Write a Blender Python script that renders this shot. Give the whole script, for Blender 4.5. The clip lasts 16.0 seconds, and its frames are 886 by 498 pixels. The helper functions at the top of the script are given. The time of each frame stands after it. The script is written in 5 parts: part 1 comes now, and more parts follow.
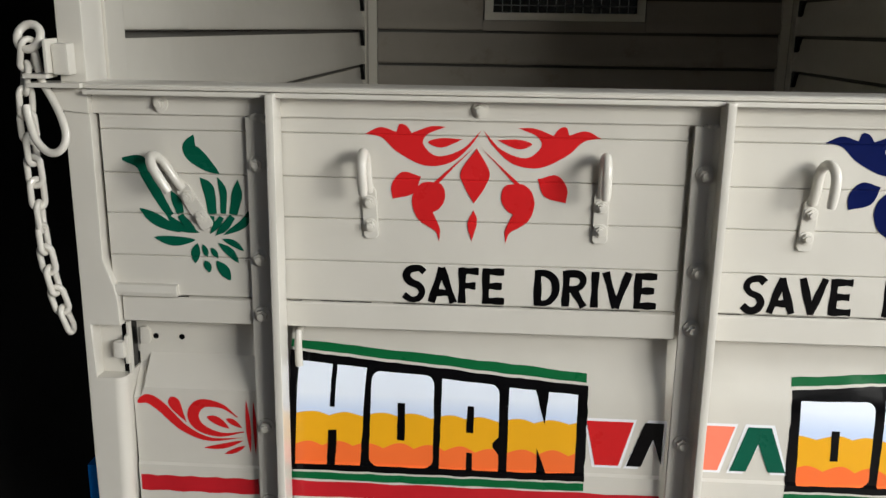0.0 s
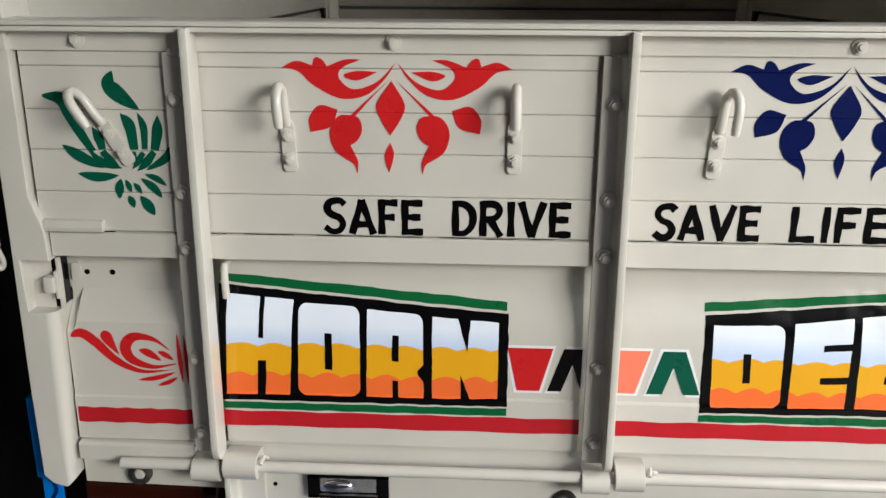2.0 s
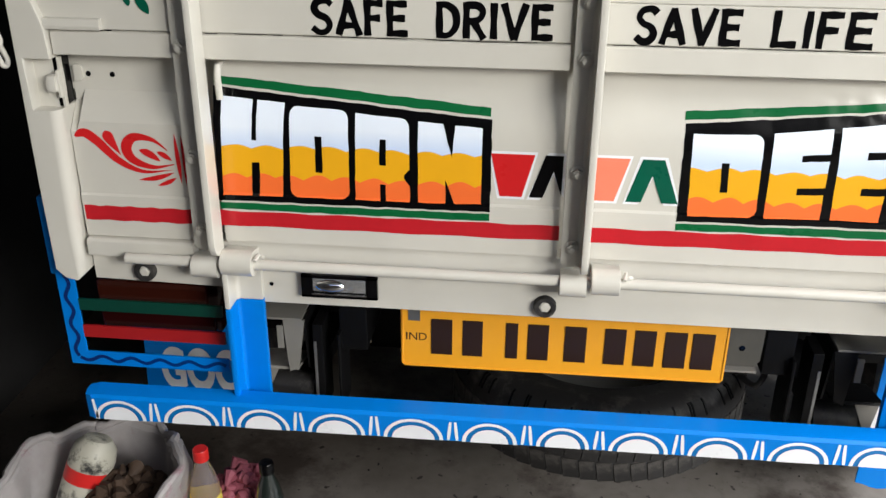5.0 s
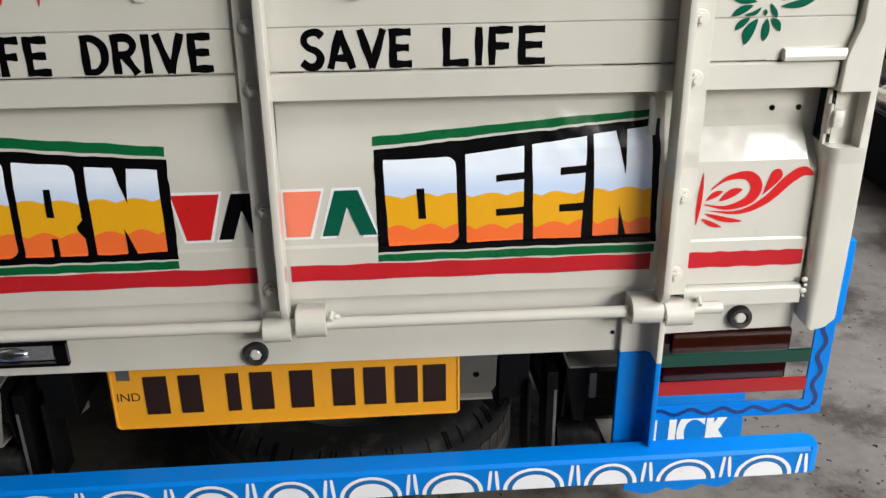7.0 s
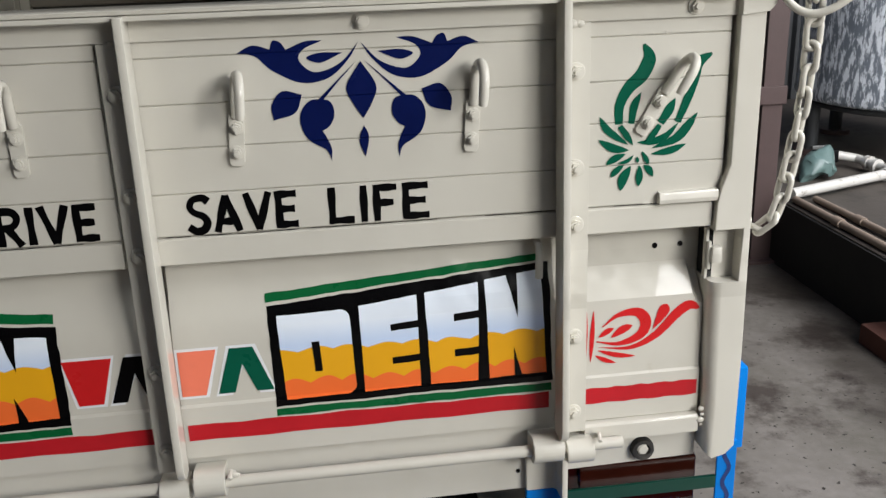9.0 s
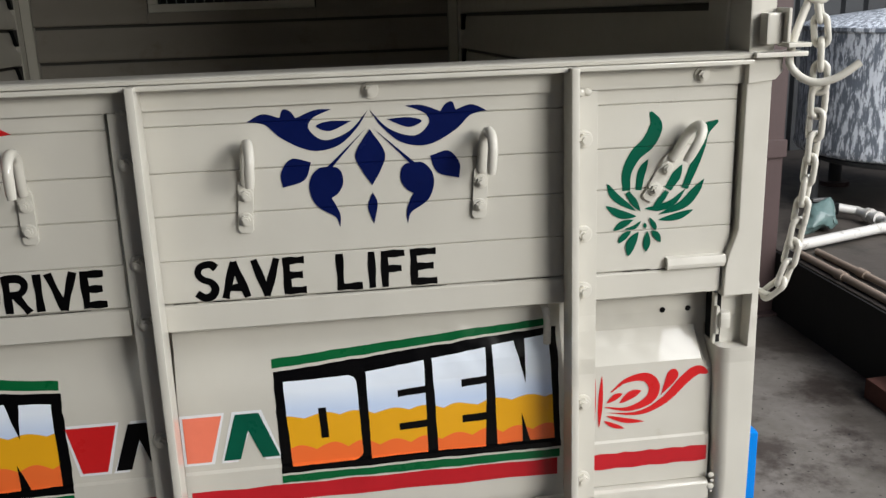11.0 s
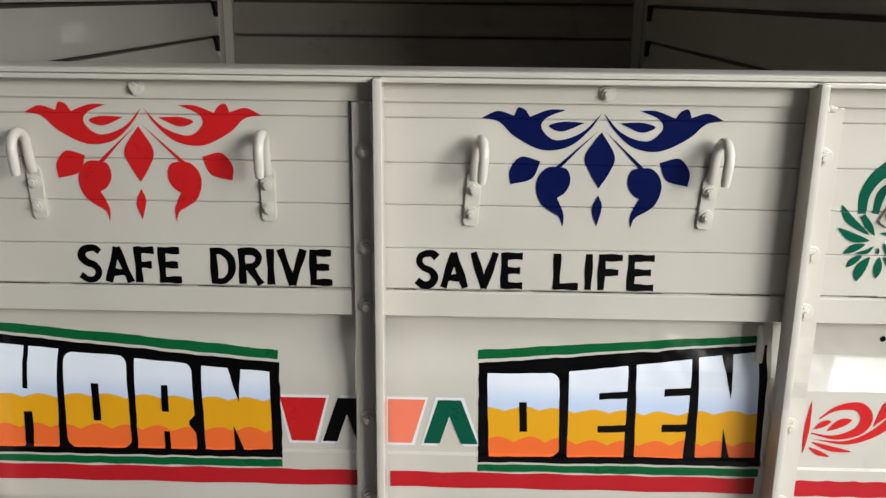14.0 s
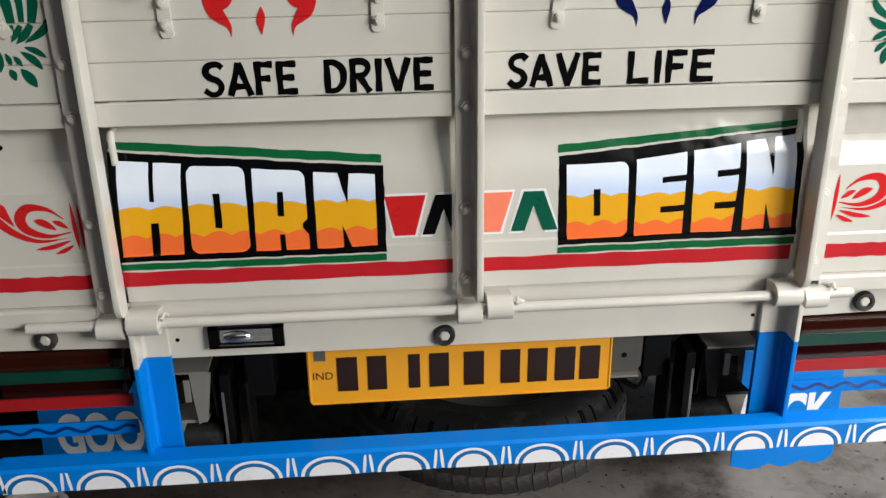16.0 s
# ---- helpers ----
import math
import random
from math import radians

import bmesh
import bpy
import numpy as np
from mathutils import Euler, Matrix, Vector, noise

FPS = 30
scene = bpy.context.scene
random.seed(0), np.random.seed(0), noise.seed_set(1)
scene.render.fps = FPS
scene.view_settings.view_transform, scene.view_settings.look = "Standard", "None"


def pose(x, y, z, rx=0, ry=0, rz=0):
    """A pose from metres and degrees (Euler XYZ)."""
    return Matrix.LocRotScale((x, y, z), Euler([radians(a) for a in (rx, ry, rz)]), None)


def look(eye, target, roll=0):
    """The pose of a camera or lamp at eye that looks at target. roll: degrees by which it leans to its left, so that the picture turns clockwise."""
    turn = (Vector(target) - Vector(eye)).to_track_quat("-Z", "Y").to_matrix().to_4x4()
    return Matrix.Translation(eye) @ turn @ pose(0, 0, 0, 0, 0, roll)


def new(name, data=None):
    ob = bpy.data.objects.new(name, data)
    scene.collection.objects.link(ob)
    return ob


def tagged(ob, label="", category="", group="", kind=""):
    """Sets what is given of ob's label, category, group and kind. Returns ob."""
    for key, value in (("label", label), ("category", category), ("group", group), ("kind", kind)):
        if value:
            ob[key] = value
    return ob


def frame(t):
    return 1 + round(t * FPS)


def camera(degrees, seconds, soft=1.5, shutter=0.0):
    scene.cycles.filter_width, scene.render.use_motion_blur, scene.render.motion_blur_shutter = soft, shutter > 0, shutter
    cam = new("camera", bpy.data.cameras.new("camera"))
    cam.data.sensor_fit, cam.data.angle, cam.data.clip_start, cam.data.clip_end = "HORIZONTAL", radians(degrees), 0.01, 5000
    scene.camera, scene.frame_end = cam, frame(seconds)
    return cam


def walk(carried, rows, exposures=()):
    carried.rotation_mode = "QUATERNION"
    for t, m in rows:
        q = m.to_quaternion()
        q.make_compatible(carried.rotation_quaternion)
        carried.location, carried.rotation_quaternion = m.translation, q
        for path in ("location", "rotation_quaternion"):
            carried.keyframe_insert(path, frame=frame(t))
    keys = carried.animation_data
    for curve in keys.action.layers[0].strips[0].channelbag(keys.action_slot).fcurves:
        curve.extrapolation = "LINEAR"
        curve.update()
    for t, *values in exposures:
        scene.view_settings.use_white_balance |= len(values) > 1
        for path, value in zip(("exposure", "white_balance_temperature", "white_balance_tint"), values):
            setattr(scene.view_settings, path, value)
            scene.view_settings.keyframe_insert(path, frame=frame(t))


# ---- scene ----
cam = camera(51.1, 16.0, 1.45)
PATH = [
    (0, (-0.224, -1.036, 1.367), (-0.351, 0.89, 0.841), 0.7),
    (0.5, (-0.176, -1.032, 1.374), (-0.319, 0.889, 0.835), 0.3),
    (1, (-0.142, -1.027, 1.372), (-0.256, 0.893, 0.825), -0.3),
    (1.5, (-0.136, -1.037, 1.358), (-0.256, 0.874, 0.78), 0.6),
    (2, (-0.139, -1.06, 1.352), (-0.239, 0.836, 0.725), 0.2),
    (2.5, (-0.17, -1.108, 1.338), (-0.292, 0.781, 0.693), 0.4),
    (3, (-0.204, -1.144, 1.33), (-0.281, 0.734, 0.644), 0.9),
    (3.2, (-0.205, -1.156, 1.315), (-0.305, 0.718, 0.625), 1.2),
    (5.3, (-0.04, -1.124, 1.268), (-0.229, 0.666, 0.397), 0.1),
    (5.5, (-0.03, -1.127, 1.265), (-0.211, 0.673, 0.412), -0.4),
    (6, (0.034, -1.114, 1.273), (-0.098, 0.706, 0.453), 0.0),
    (6.5, (0.104, -1.074, 1.281), (0.113, 0.717, 0.391), -0.6),
    (7, (0.145, -1.036, 1.265), (0.266, 0.779, 0.434), -0.5),
    (7.5, (0.205, -1.012, 1.296), (0.458, 0.806, 0.502), -0.6),
    (8, (0.222, -1.025, 1.3), (0.518, 0.814, 0.573), -1.4),
    (8.5, (0.216, -1.034, 1.319), (0.487, 0.833, 0.655), -1.5),
    (9, (0.214, -1.03, 1.333), (0.457, 0.847, 0.686), -1.9),
    (9.2, (0.206, -1.027, 1.335), (0.45, 0.855, 0.704), -1.7),
    (11.5, (0.206, -1.018, 1.365), (0.459, 0.89, 0.82), -1.8),
    (12, (0.205, -1.014, 1.374), (0.453, 0.897, 0.838), -1.3),
    (12.5, (0.192, -1.016, 1.371), (0.396, 0.911, 0.875), -1.6),
    (13, (0.175, -1.016, 1.388), (0.328, 0.931, 0.953), -1.5),
    (13.5, (0.173, -1.015, 1.393), (0.257, 0.927, 0.921), -1.6),
    (14, (0.109, -1.015, 1.378), (0.07, 0.896, 0.79), 0.6),
    (14.5, (-0.024, -1.037, 1.332), (-0.032, 0.854, 0.682), -0.3),
    (15, (-0.137, -1.077, 1.338), (-0.038, 0.796, 0.645), 1.2),
    (15.5, (-0.139, -1.128, 1.339), (0.037, 0.708, 0.567), 1.0),
    (16, (-0.115, -1.192, 1.313), (0.01, 0.636, 0.511), -0.8),
]
EXPOSURES = [(0.0, 0.03), (2.0, 0.02), (3.0, 0.07), (5.5, 0.23), (6.5, -0.04), (7.5, -0.25), (8.5, -0.42), (11.5, -0.46), (13.5, -0.24), (15.0, -0.17), (16.0, -0.06)]
walk(cam, [(t, look(eye, target, roll)) for t, eye, target, roll in PATH], EXPOSURES)


# ---- light ----

world = bpy.data.worlds.new("sky")
world.use_nodes = True
scene.world = world
wn = world.node_tree.nodes
sky = wn.new("ShaderNodeTexSky")
sky.sky_type = "NISHITA"
sky.sun_disc = False
sky.sun_elevation = radians(48)
sky.sun_rotation = radians(150)
wn["Background"].inputs["Strength"].default_value = 0.11
world.node_tree.links.new(sky.outputs["Color"], wn["Background"].inputs["Color"])


def opening_light(name, m, wide, high, power, colour):
    data = bpy.data.lights.new(name, "AREA")
    data.shape, data.size, data.size_y, data.energy, data.color = "RECTANGLE", wide, high, power, colour
    ob = new(name, data)
    ob.matrix_world = m
    return ob


# daylight from the open bay behind and through the gap beside the low roof
opening_light("bay_light", look((2.55, -3.08, 2.2), (0.0, 0.0, 0.85)), 1.6, 1.0, 158, (1.0, 0.985, 0.94))
opening_light("roof_gap_light", look((2.46, -1.55, 3.2), (1.0, -0.3, 0.6)), 1.3, 1.5, 84, (0.97, 0.985, 1.0))
# added lamp, hung free to brighten the tank and the yard floor
opening_light("yard_fill_light", look((4.4, 0.2, 3.0), (3.3, 2.3, 0.2)), 2.8, 3.2, 400, (0.97, 0.985, 1.0))

# ---- materials ----


def soft_waves(n, ln, tc, height):
    """Shallow dents and waves of thin pressed sheet, shared by the enamel and the paint on it."""
    ns, bp = n.new("ShaderNodeTexNoise"), n.new("ShaderNodeBump")
    ns.inputs["Scale"].default_value, ns.inputs["Detail"].default_value = 9.0, 2.0
    ln.new(tc.outputs["Object"], ns.inputs["Vector"])
    bp.inputs["Strength"].default_value, bp.inputs["Distance"].default_value = 1.0, height
    # a rippled, dented patch on the fold of the lower panel
    fine, sep = n.new("ShaderNodeTexNoise"), n.new("ShaderNodeSeparateXYZ")
    fine.inputs["Scale"].default_value, fine.inputs["Detail"].default_value = 24.0, 1.0
    ln.new(tc.outputs["Object"], fine.inputs["Vector"])
    ln.new(tc.outputs["Object"], sep.inputs[0])
    last = fine.outputs["Fac"]
    for axis, a, b in (("X", 0.24, 0.33), ("Z", 0.885, 0.905), ("Z", 0.962, 0.942)):
        edge, times = n.new("ShaderNodeMapRange"), n.new("ShaderNodeMath")
        ln.new(sep.outputs[axis], edge.inputs["Value"])
        edge.inputs["From Min"].default_value, edge.inputs["From Max"].default_value = a, b
        times.operation = "MULTIPLY"
        ln.new(last, times.inputs[0])
        ln.new(edge.outputs["Result"], times.inputs[1])
        last = times.outputs[0]
    both = n.new("ShaderNodeMath")
    ln.new(ns.outputs["Fac"], both.inputs[0])
    ln.new(last, both.inputs[1])
    ln.new(both.outputs[0], bp.inputs["Height"])
    return bp.outputs["Normal"]


def material(name, colour, rough=0.5, metal=0.0, vary=0.12, grain=60.0, stain=4.0, bump=0.05, coat=0.0, dirt=None, dirt_at=0.62, scatter=0.0, shine=0.5, wave=0.0, speck=None):
    """A surface with fine grain, broad stains and a little relief; dirt: a second colour in patches."""
    m = bpy.data.materials.new(name)
    m.use_nodes = True
    nt = m.node_tree
    n, ln = nt.nodes, nt.links
    bsdf = n["Principled BSDF"]
    tc = n.new("ShaderNodeTexCoord")
    fine, broad = n.new("ShaderNodeTexNoise"), n.new("ShaderNodeTexNoise")
    fine.inputs["Scale"].default_value, fine.inputs["Detail"].default_value = grain, 6
    broad.inputs["Scale"].default_value, broad.inputs["Detail"].default_value = stain, 5
    broad.inputs["Roughness"].default_value = 0.65
    for x in (fine, broad):
        ln.new(tc.outputs["Object"], x.inputs["Vector"])
    mix = n.new("ShaderNodeMix")
    mix.data_type = "RGBA"
    r, g, b = colour
    mix.inputs[6].default_value = (r * (1 - vary), g * (1 - vary), b * (1 - vary * 1.15), 1)
    mix.inputs[7].default_value = (min(1, r * (1 + vary * 0.6)), min(1, g * (1 + vary * 0.6)), min(1, b * (1 + vary * 0.6)), 1)
    add = n.new("ShaderNodeMath")
    add.operation = "MULTIPLY_ADD"
    ln.new(fine.outputs["Fac"], add.inputs[0])
    add.inputs[1].default_value = 0.45
    half = n.new("ShaderNodeMath")
    half.operation = "MULTIPLY_ADD"
    ln.new(broad.outputs["Fac"], half.inputs[0])
    half.inputs[1].default_value, half.inputs[2].default_value = 1.3, -0.38
    ln.new(half.outputs[0], add.inputs[2])
    if scatter:
        info, rnd = n.new("ShaderNodeObjectInfo"), n.new("ShaderNodeMath")
        rnd.operation = "MULTIPLY_ADD"
        ln.new(info.outputs["Random"], rnd.inputs[0])
        rnd.inputs[1].default_value = scatter
        ln.new(add.outputs[0], rnd.inputs[2])
        ln.new(rnd.outputs[0], mix.inputs["Factor"])
    else:
        ln.new(add.outputs[0], mix.inputs["Factor"])
    out = mix.outputs[2]
    if dirt:
        patch, ramp, over = n.new("ShaderNodeTexNoise"), n.new("ShaderNodeValToRGB"), n.new("ShaderNodeMix")
        patch.inputs["Scale"].default_value, patch.inputs["Detail"].default_value = stain * 2.3, 8
        patch.inputs["Roughness"].default_value = 0.7
        ln.new(tc.outputs["Object"], patch.inputs["Vector"])
        ramp.color_ramp.elements[0].position, ramp.color_ramp.elements[1].position = dirt_at, dirt_at + 0.12
        ln.new(patch.outputs["Fac"], ramp.inputs["Fac"])
        over.data_type = "RGBA"
        ln.new(ramp.outputs["Color"], over.inputs["Factor"])
        ln.new(out, over.inputs[6])
        over.inputs[7].default_value = (*dirt, 1)
        out = over.outputs[2]
    if speck:
        dots, cut, over = n.new("ShaderNodeTexNoise"), n.new("ShaderNodeValToRGB"), n.new("ShaderNodeMix")
        dots.inputs["Scale"].default_value, dots.inputs["Detail"].default_value = 48, 3
        ln.new(tc.outputs["Object"], dots.inputs["Vector"])
        cut.color_ramp.elements[0].position, cut.color_ramp.elements[1].position = 0.655, 0.69
        ln.new(dots.outputs["Fac"], cut.inputs["Fac"])
        over.data_type = "RGBA"
        ln.new(cut.outputs["Color"], over.inputs["Factor"])
        ln.new(out, over.inputs[6])
        over.inputs[7].default_value = (*speck, 1)
        out = over.outputs[2]
    ln.new(out, bsdf.inputs["Base Color"])
    rr = n.new("ShaderNodeMapRange")
    ln.new(broad.outputs["Fac"], rr.inputs["Value"])
    rr.inputs["To Min"].default_value, rr.inputs["To Max"].default_value = max(0.02, rough * 0.75), min(1.0, rough * 1.3)
    ln.new(rr.outputs["Result"], bsdf.inputs["Roughness"])
    bsdf.inputs["Metallic"].default_value = metal
    bsdf.inputs["Specular IOR Level"].default_value = shine
    bsdf.inputs["Coat Weight"].default_value = coat
    bsdf.inputs["Coat Roughness"].default_value = 0.016
    if bump:
        bp = n.new("ShaderNodeBump")
        bp.inputs["Strength"].default_value, bp.inputs["Distance"].default_value = bump, 0.01
        ln.new(add.outputs[0], bp.inputs["Height"])
        ln.new(bp.outputs["Normal"], bsdf.inputs["Normal"])
        if wave:
            ln.new(soft_waves(n, ln, tc, wave), bp.inputs["Normal"])
    return m


CREAM = material("cream_enamel", (0.60, 0.575, 0.512), 0.30, vary=0.05, grain=38, stain=3.0, bump=0.03, coat=0.55, shine=0.25, dirt=(0.47, 0.42, 0.33), dirt_at=0.69, wave=0.005)
# bed inside: the same cream darkened a little for its shade, plus dusty patches
INNER = material("cream_enamel_dusty_shaded", (0.56, 0.535, 0.47), 0.34, vary=0.08, grain=25, stain=2.0, bump=0.04, coat=0.45, shine=0.3, dirt=(0.40, 0.36, 0.30), dirt_at=0.66, wave=0.005)
# brown-dusted cream enamel, darkened further for the shade at the bed's front
DUSTY_SHADED = material("cream_enamel_brown_dust_shaded", (0.29, 0.262, 0.225), 0.42, vary=0.12, grain=25, stain=2.0, bump=0.05, coat=0.3, shine=0.3, dirt=(0.22, 0.185, 0.15), dirt_at=0.56, wave=0.005)
RED = material("red_paint", (0.60, 0.017, 0.019), 0.28, vary=0.10, grain=90, stain=18, bump=0.03, coat=0.25, shine=0.15, wave=0.005)
NAVY = material("navy_paint", (0.003, 0.008, 0.068), 0.25, vary=0.18, grain=90, stain=18, bump=0.03, coat=0.25, shine=0.15, wave=0.005)
GREEN = material("green_paint", (0.002, 0.090, 0.052), 0.28, vary=0.14, grain=90, stain=18, bump=0.03, coat=0.25, shine=0.15, wave=0.005)
LEAF = material("leaf_green_paint", (0.004, 0.115, 0.035), 0.28, vary=0.14, grain=90, stain=18, bump=0.03, coat=0.25, shine=0.15, wave=0.005)
BLACK = material("black_paint", (0.002, 0.002, 0.0025), 0.24, vary=0.15, grain=90, stain=18, bump=0.03, coat=0.2, shine=0.15, wave=0.005)
SALMON = material("salmon_paint", (0.90, 0.22, 0.13), 0.30, vary=0.06, grain=90, stain=18, bump=0.03, coat=0.1, wave=0.005)
WHITE = material("white_paint", (0.80, 0.81, 0.83), 0.28, vary=0.04, grain=90, stain=12, bump=0.03, coat=0.4, wave=0.005)
BLUE = material("blue_enamel", (0.0, 0.185, 0.64), 0.34, vary=0.09, grain=40, stain=7, bump=0.04, coat=0.15, shine=0.15)
CRIMSON = material("crimson_paint", (0.50, 0.016, 0.024), 0.30, vary=0.14, grain=90, stain=16, bump=0.03, coat=0.25, shine=0.15, wave=0.005)
TEAL = material("dark_blue_paint", (0.002, 0.022, 0.14), 0.25, vary=0.1, grain=60, stain=10, bump=0.03, coat=0.4)
ARCH = material("arch_blue_paint", (0.004, 0.14, 0.40), 0.25, vary=0.1, grain=60, stain=10, bump=0.03, coat=0.4)
PLATE = material("amber_plate", (0.86, 0.38, 0.022), 0.35, vary=0.05, grain=70, stain=8, bump=0.02)
INK = material("plate_ink", (0.025, 0.010, 0.006), 0.40, vary=0.15, bump=0.0)
RUBBER = material("rubber", (0.014, 0.013, 0.013), 0.62, vary=0.3, grain=70, stain=9, bump=0.15, dirt=(0.055, 0.05, 0.045), dirt_at=0.52)
CHASSIS = material("chassis_black", (0.004, 0.004, 0.0045), 0.45, vary=0.3, grain=50, stain=8, bump=0.12, shine=0.15)
# cream primer with dusty patches, darkened in colour for the shade under the bed
PRIMER = material("dusty_shaded_primer", (0.20, 0.19, 0.17), 0.5, vary=0.12, grain=40, stain=9, bump=0.08, dirt=(0.12, 0.11, 0.10), dirt_at=0.60)
# dark grey standing for shade behind the bed's slats and on the plate bracket
SHADE_GREY = material("shade_grey", (0.085, 0.08, 0.07), 0.6, vary=0.25, grain=40, stain=9, bump=0.1)
STEEL = material("dull_steel", (0.22, 0.22, 0.22), 0.38, 0.6, vary=0.2, grain=60, stain=10, bump=0.08)
CHROME = material("reflector_chrome", (0.75, 0.76, 0.78), 0.08, 1.0, vary=0.05, bump=0.02)
LENS = material("clear_lens", (0.62, 0.63, 0.65), 0.14, 0.75, vary=0.15, grain=120, stain=30, bump=0.10, coat=0.8)
# bars and tail lenses, darkened in colour for the shade behind the guard
BARRED = material("red_bar_shaded", (0.36, 0.012, 0.014), 0.32, vary=0.12, grain=60, stain=10, bump=0.04)
BARGREEN = material("green_bar_shaded", (0.002, 0.045, 0.030), 0.32, vary=0.12, grain=60, stain=10, bump=0.04)
TAIL = material("tail_lens_red_shaded", (0.022, 0.003, 0.003), 0.12, vary=0.2, grain=300, stain=12, bump=0.08, coat=0.6)
AMBER = material("tail_lens_amber_shaded", (0.035, 0.007, 0.004), 0.12, vary=0.15, grain=300, stain=12, bump=0.06, coat=0.6)
CONCRETE = material("worn_concrete", (0.175, 0.158, 0.146), 0.42, vary=0.55, grain=34, stain=1.7, bump=0.30, dirt=(0.062, 0.050, 0.043), dirt_at=0.49, speck=(0.025, 0.02, 0.017))


def shade_along(m, x0, x1, colour):
    """Multiplies shade into the concrete's colour between two lines, broken up at its edge."""
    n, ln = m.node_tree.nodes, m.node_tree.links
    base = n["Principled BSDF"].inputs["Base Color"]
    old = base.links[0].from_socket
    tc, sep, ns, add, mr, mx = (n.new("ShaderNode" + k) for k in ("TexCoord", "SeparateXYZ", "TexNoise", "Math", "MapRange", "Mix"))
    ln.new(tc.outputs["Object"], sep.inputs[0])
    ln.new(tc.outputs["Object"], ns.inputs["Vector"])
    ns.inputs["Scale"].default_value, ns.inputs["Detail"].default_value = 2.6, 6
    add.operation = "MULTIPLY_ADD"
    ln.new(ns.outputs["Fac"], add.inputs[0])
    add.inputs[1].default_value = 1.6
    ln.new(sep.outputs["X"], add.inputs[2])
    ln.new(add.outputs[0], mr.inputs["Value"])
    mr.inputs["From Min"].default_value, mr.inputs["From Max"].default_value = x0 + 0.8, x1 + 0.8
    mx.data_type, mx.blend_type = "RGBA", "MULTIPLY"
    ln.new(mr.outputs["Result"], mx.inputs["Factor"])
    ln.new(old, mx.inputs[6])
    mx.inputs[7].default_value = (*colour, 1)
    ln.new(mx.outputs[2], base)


# painted shade at the platform's foot and over the left of the floor
shade_along(CONCRETE, 1.55, 2.05, (0.36, 0.33, 0.31))
shade_along(CONCRETE, -0.10, -0.75, (0.38, 0.35, 0.33))
# near-black: stands for shade on wall and platform face, and colours the grit
SHADE_GRIT = material("shade_and_grit", (0.013, 0.012, 0.012), 0.85, vary=0.35, grain=18, stain=1.2, bump=0.3)
SHEET = material("dark_sheeting", (0.05, 0.052, 0.056), 0.55, vary=0.25, grain=16, stain=1.5, bump=0.15)
ROOFING = material("grey_roof_sheet", (0.12, 0.12, 0.115), 0.6, vary=0.2, grain=14, stain=1.2, bump=0.15)
PLASTER = material("grimy_plaster", (0.105, 0.092, 0.080), 0.85, vary=0.25, grain=20, stain=1.4, bump=0.3, dirt=(0.045, 0.038, 0.032), dirt_at=0.52)
OILY = material("oily_concrete", (0.070, 0.058, 0.050), 0.6, vary=0.35, grain=24, stain=2.2, bump=0.3, dirt=(0.03, 0.025, 0.02), dirt_at=0.50)
RUST = material("brown_primer", (0.066, 0.040, 0.038), 0.6, vary=0.25, grain=30, stain=4, bump=0.15)
PVC = material("grey_white_pipe", (0.55, 0.53, 0.50), 0.38, vary=0.12, grain=30, stain=6, bump=0.05, dirt=(0.24, 0.21, 0.18), dirt_at=0.58)
RUSTPIPE = material("dirty_pipe", (0.26, 0.20, 0.16), 0.6, vary=0.25, grain=40, stain=8, bump=0.15)
BRICK = material("brick", (0.11, 0.042, 0.03), 0.85, vary=0.25, grain=45, stain=9, bump=0.35)
SACK = material("grubby_sack", (0.36, 0.335, 0.335), 0.55, vary=0.30, grain=50, stain=5, bump=0.2, dirt=(0.26, 0.12, 0.15), dirt_at=0.54)
HUSK = material("brown_rags", (0.045, 0.025, 0.014), 0.85, vary=0.5, grain=45, stain=14, bump=0.4, scatter=0.5)
PINK = material("pink_rag", (0.33, 0.085, 0.12), 0.7, vary=0.35, grain=40, stain=12, bump=0.3)
CAP = material("red_cap", (0.62, 0.02, 0.018), 0.35, vary=0.08, bump=0.03)
LABEL = material("yellow_label", (0.75, 0.60, 0.10), 0.45, vary=0.1, bump=0.02)
DARKGLASS = material("dark_bottle", (0.012, 0.018, 0.016), 0.10, vary=0.2, bump=0.03, coat=0.6)
TIN = material("splashed_white_tin", (0.50, 0.48, 0.40), 0.45, vary=0.15, grain=30, stain=10, bump=0.06, dirt=(0.025, 0.025, 0.025), dirt_at=0.50)


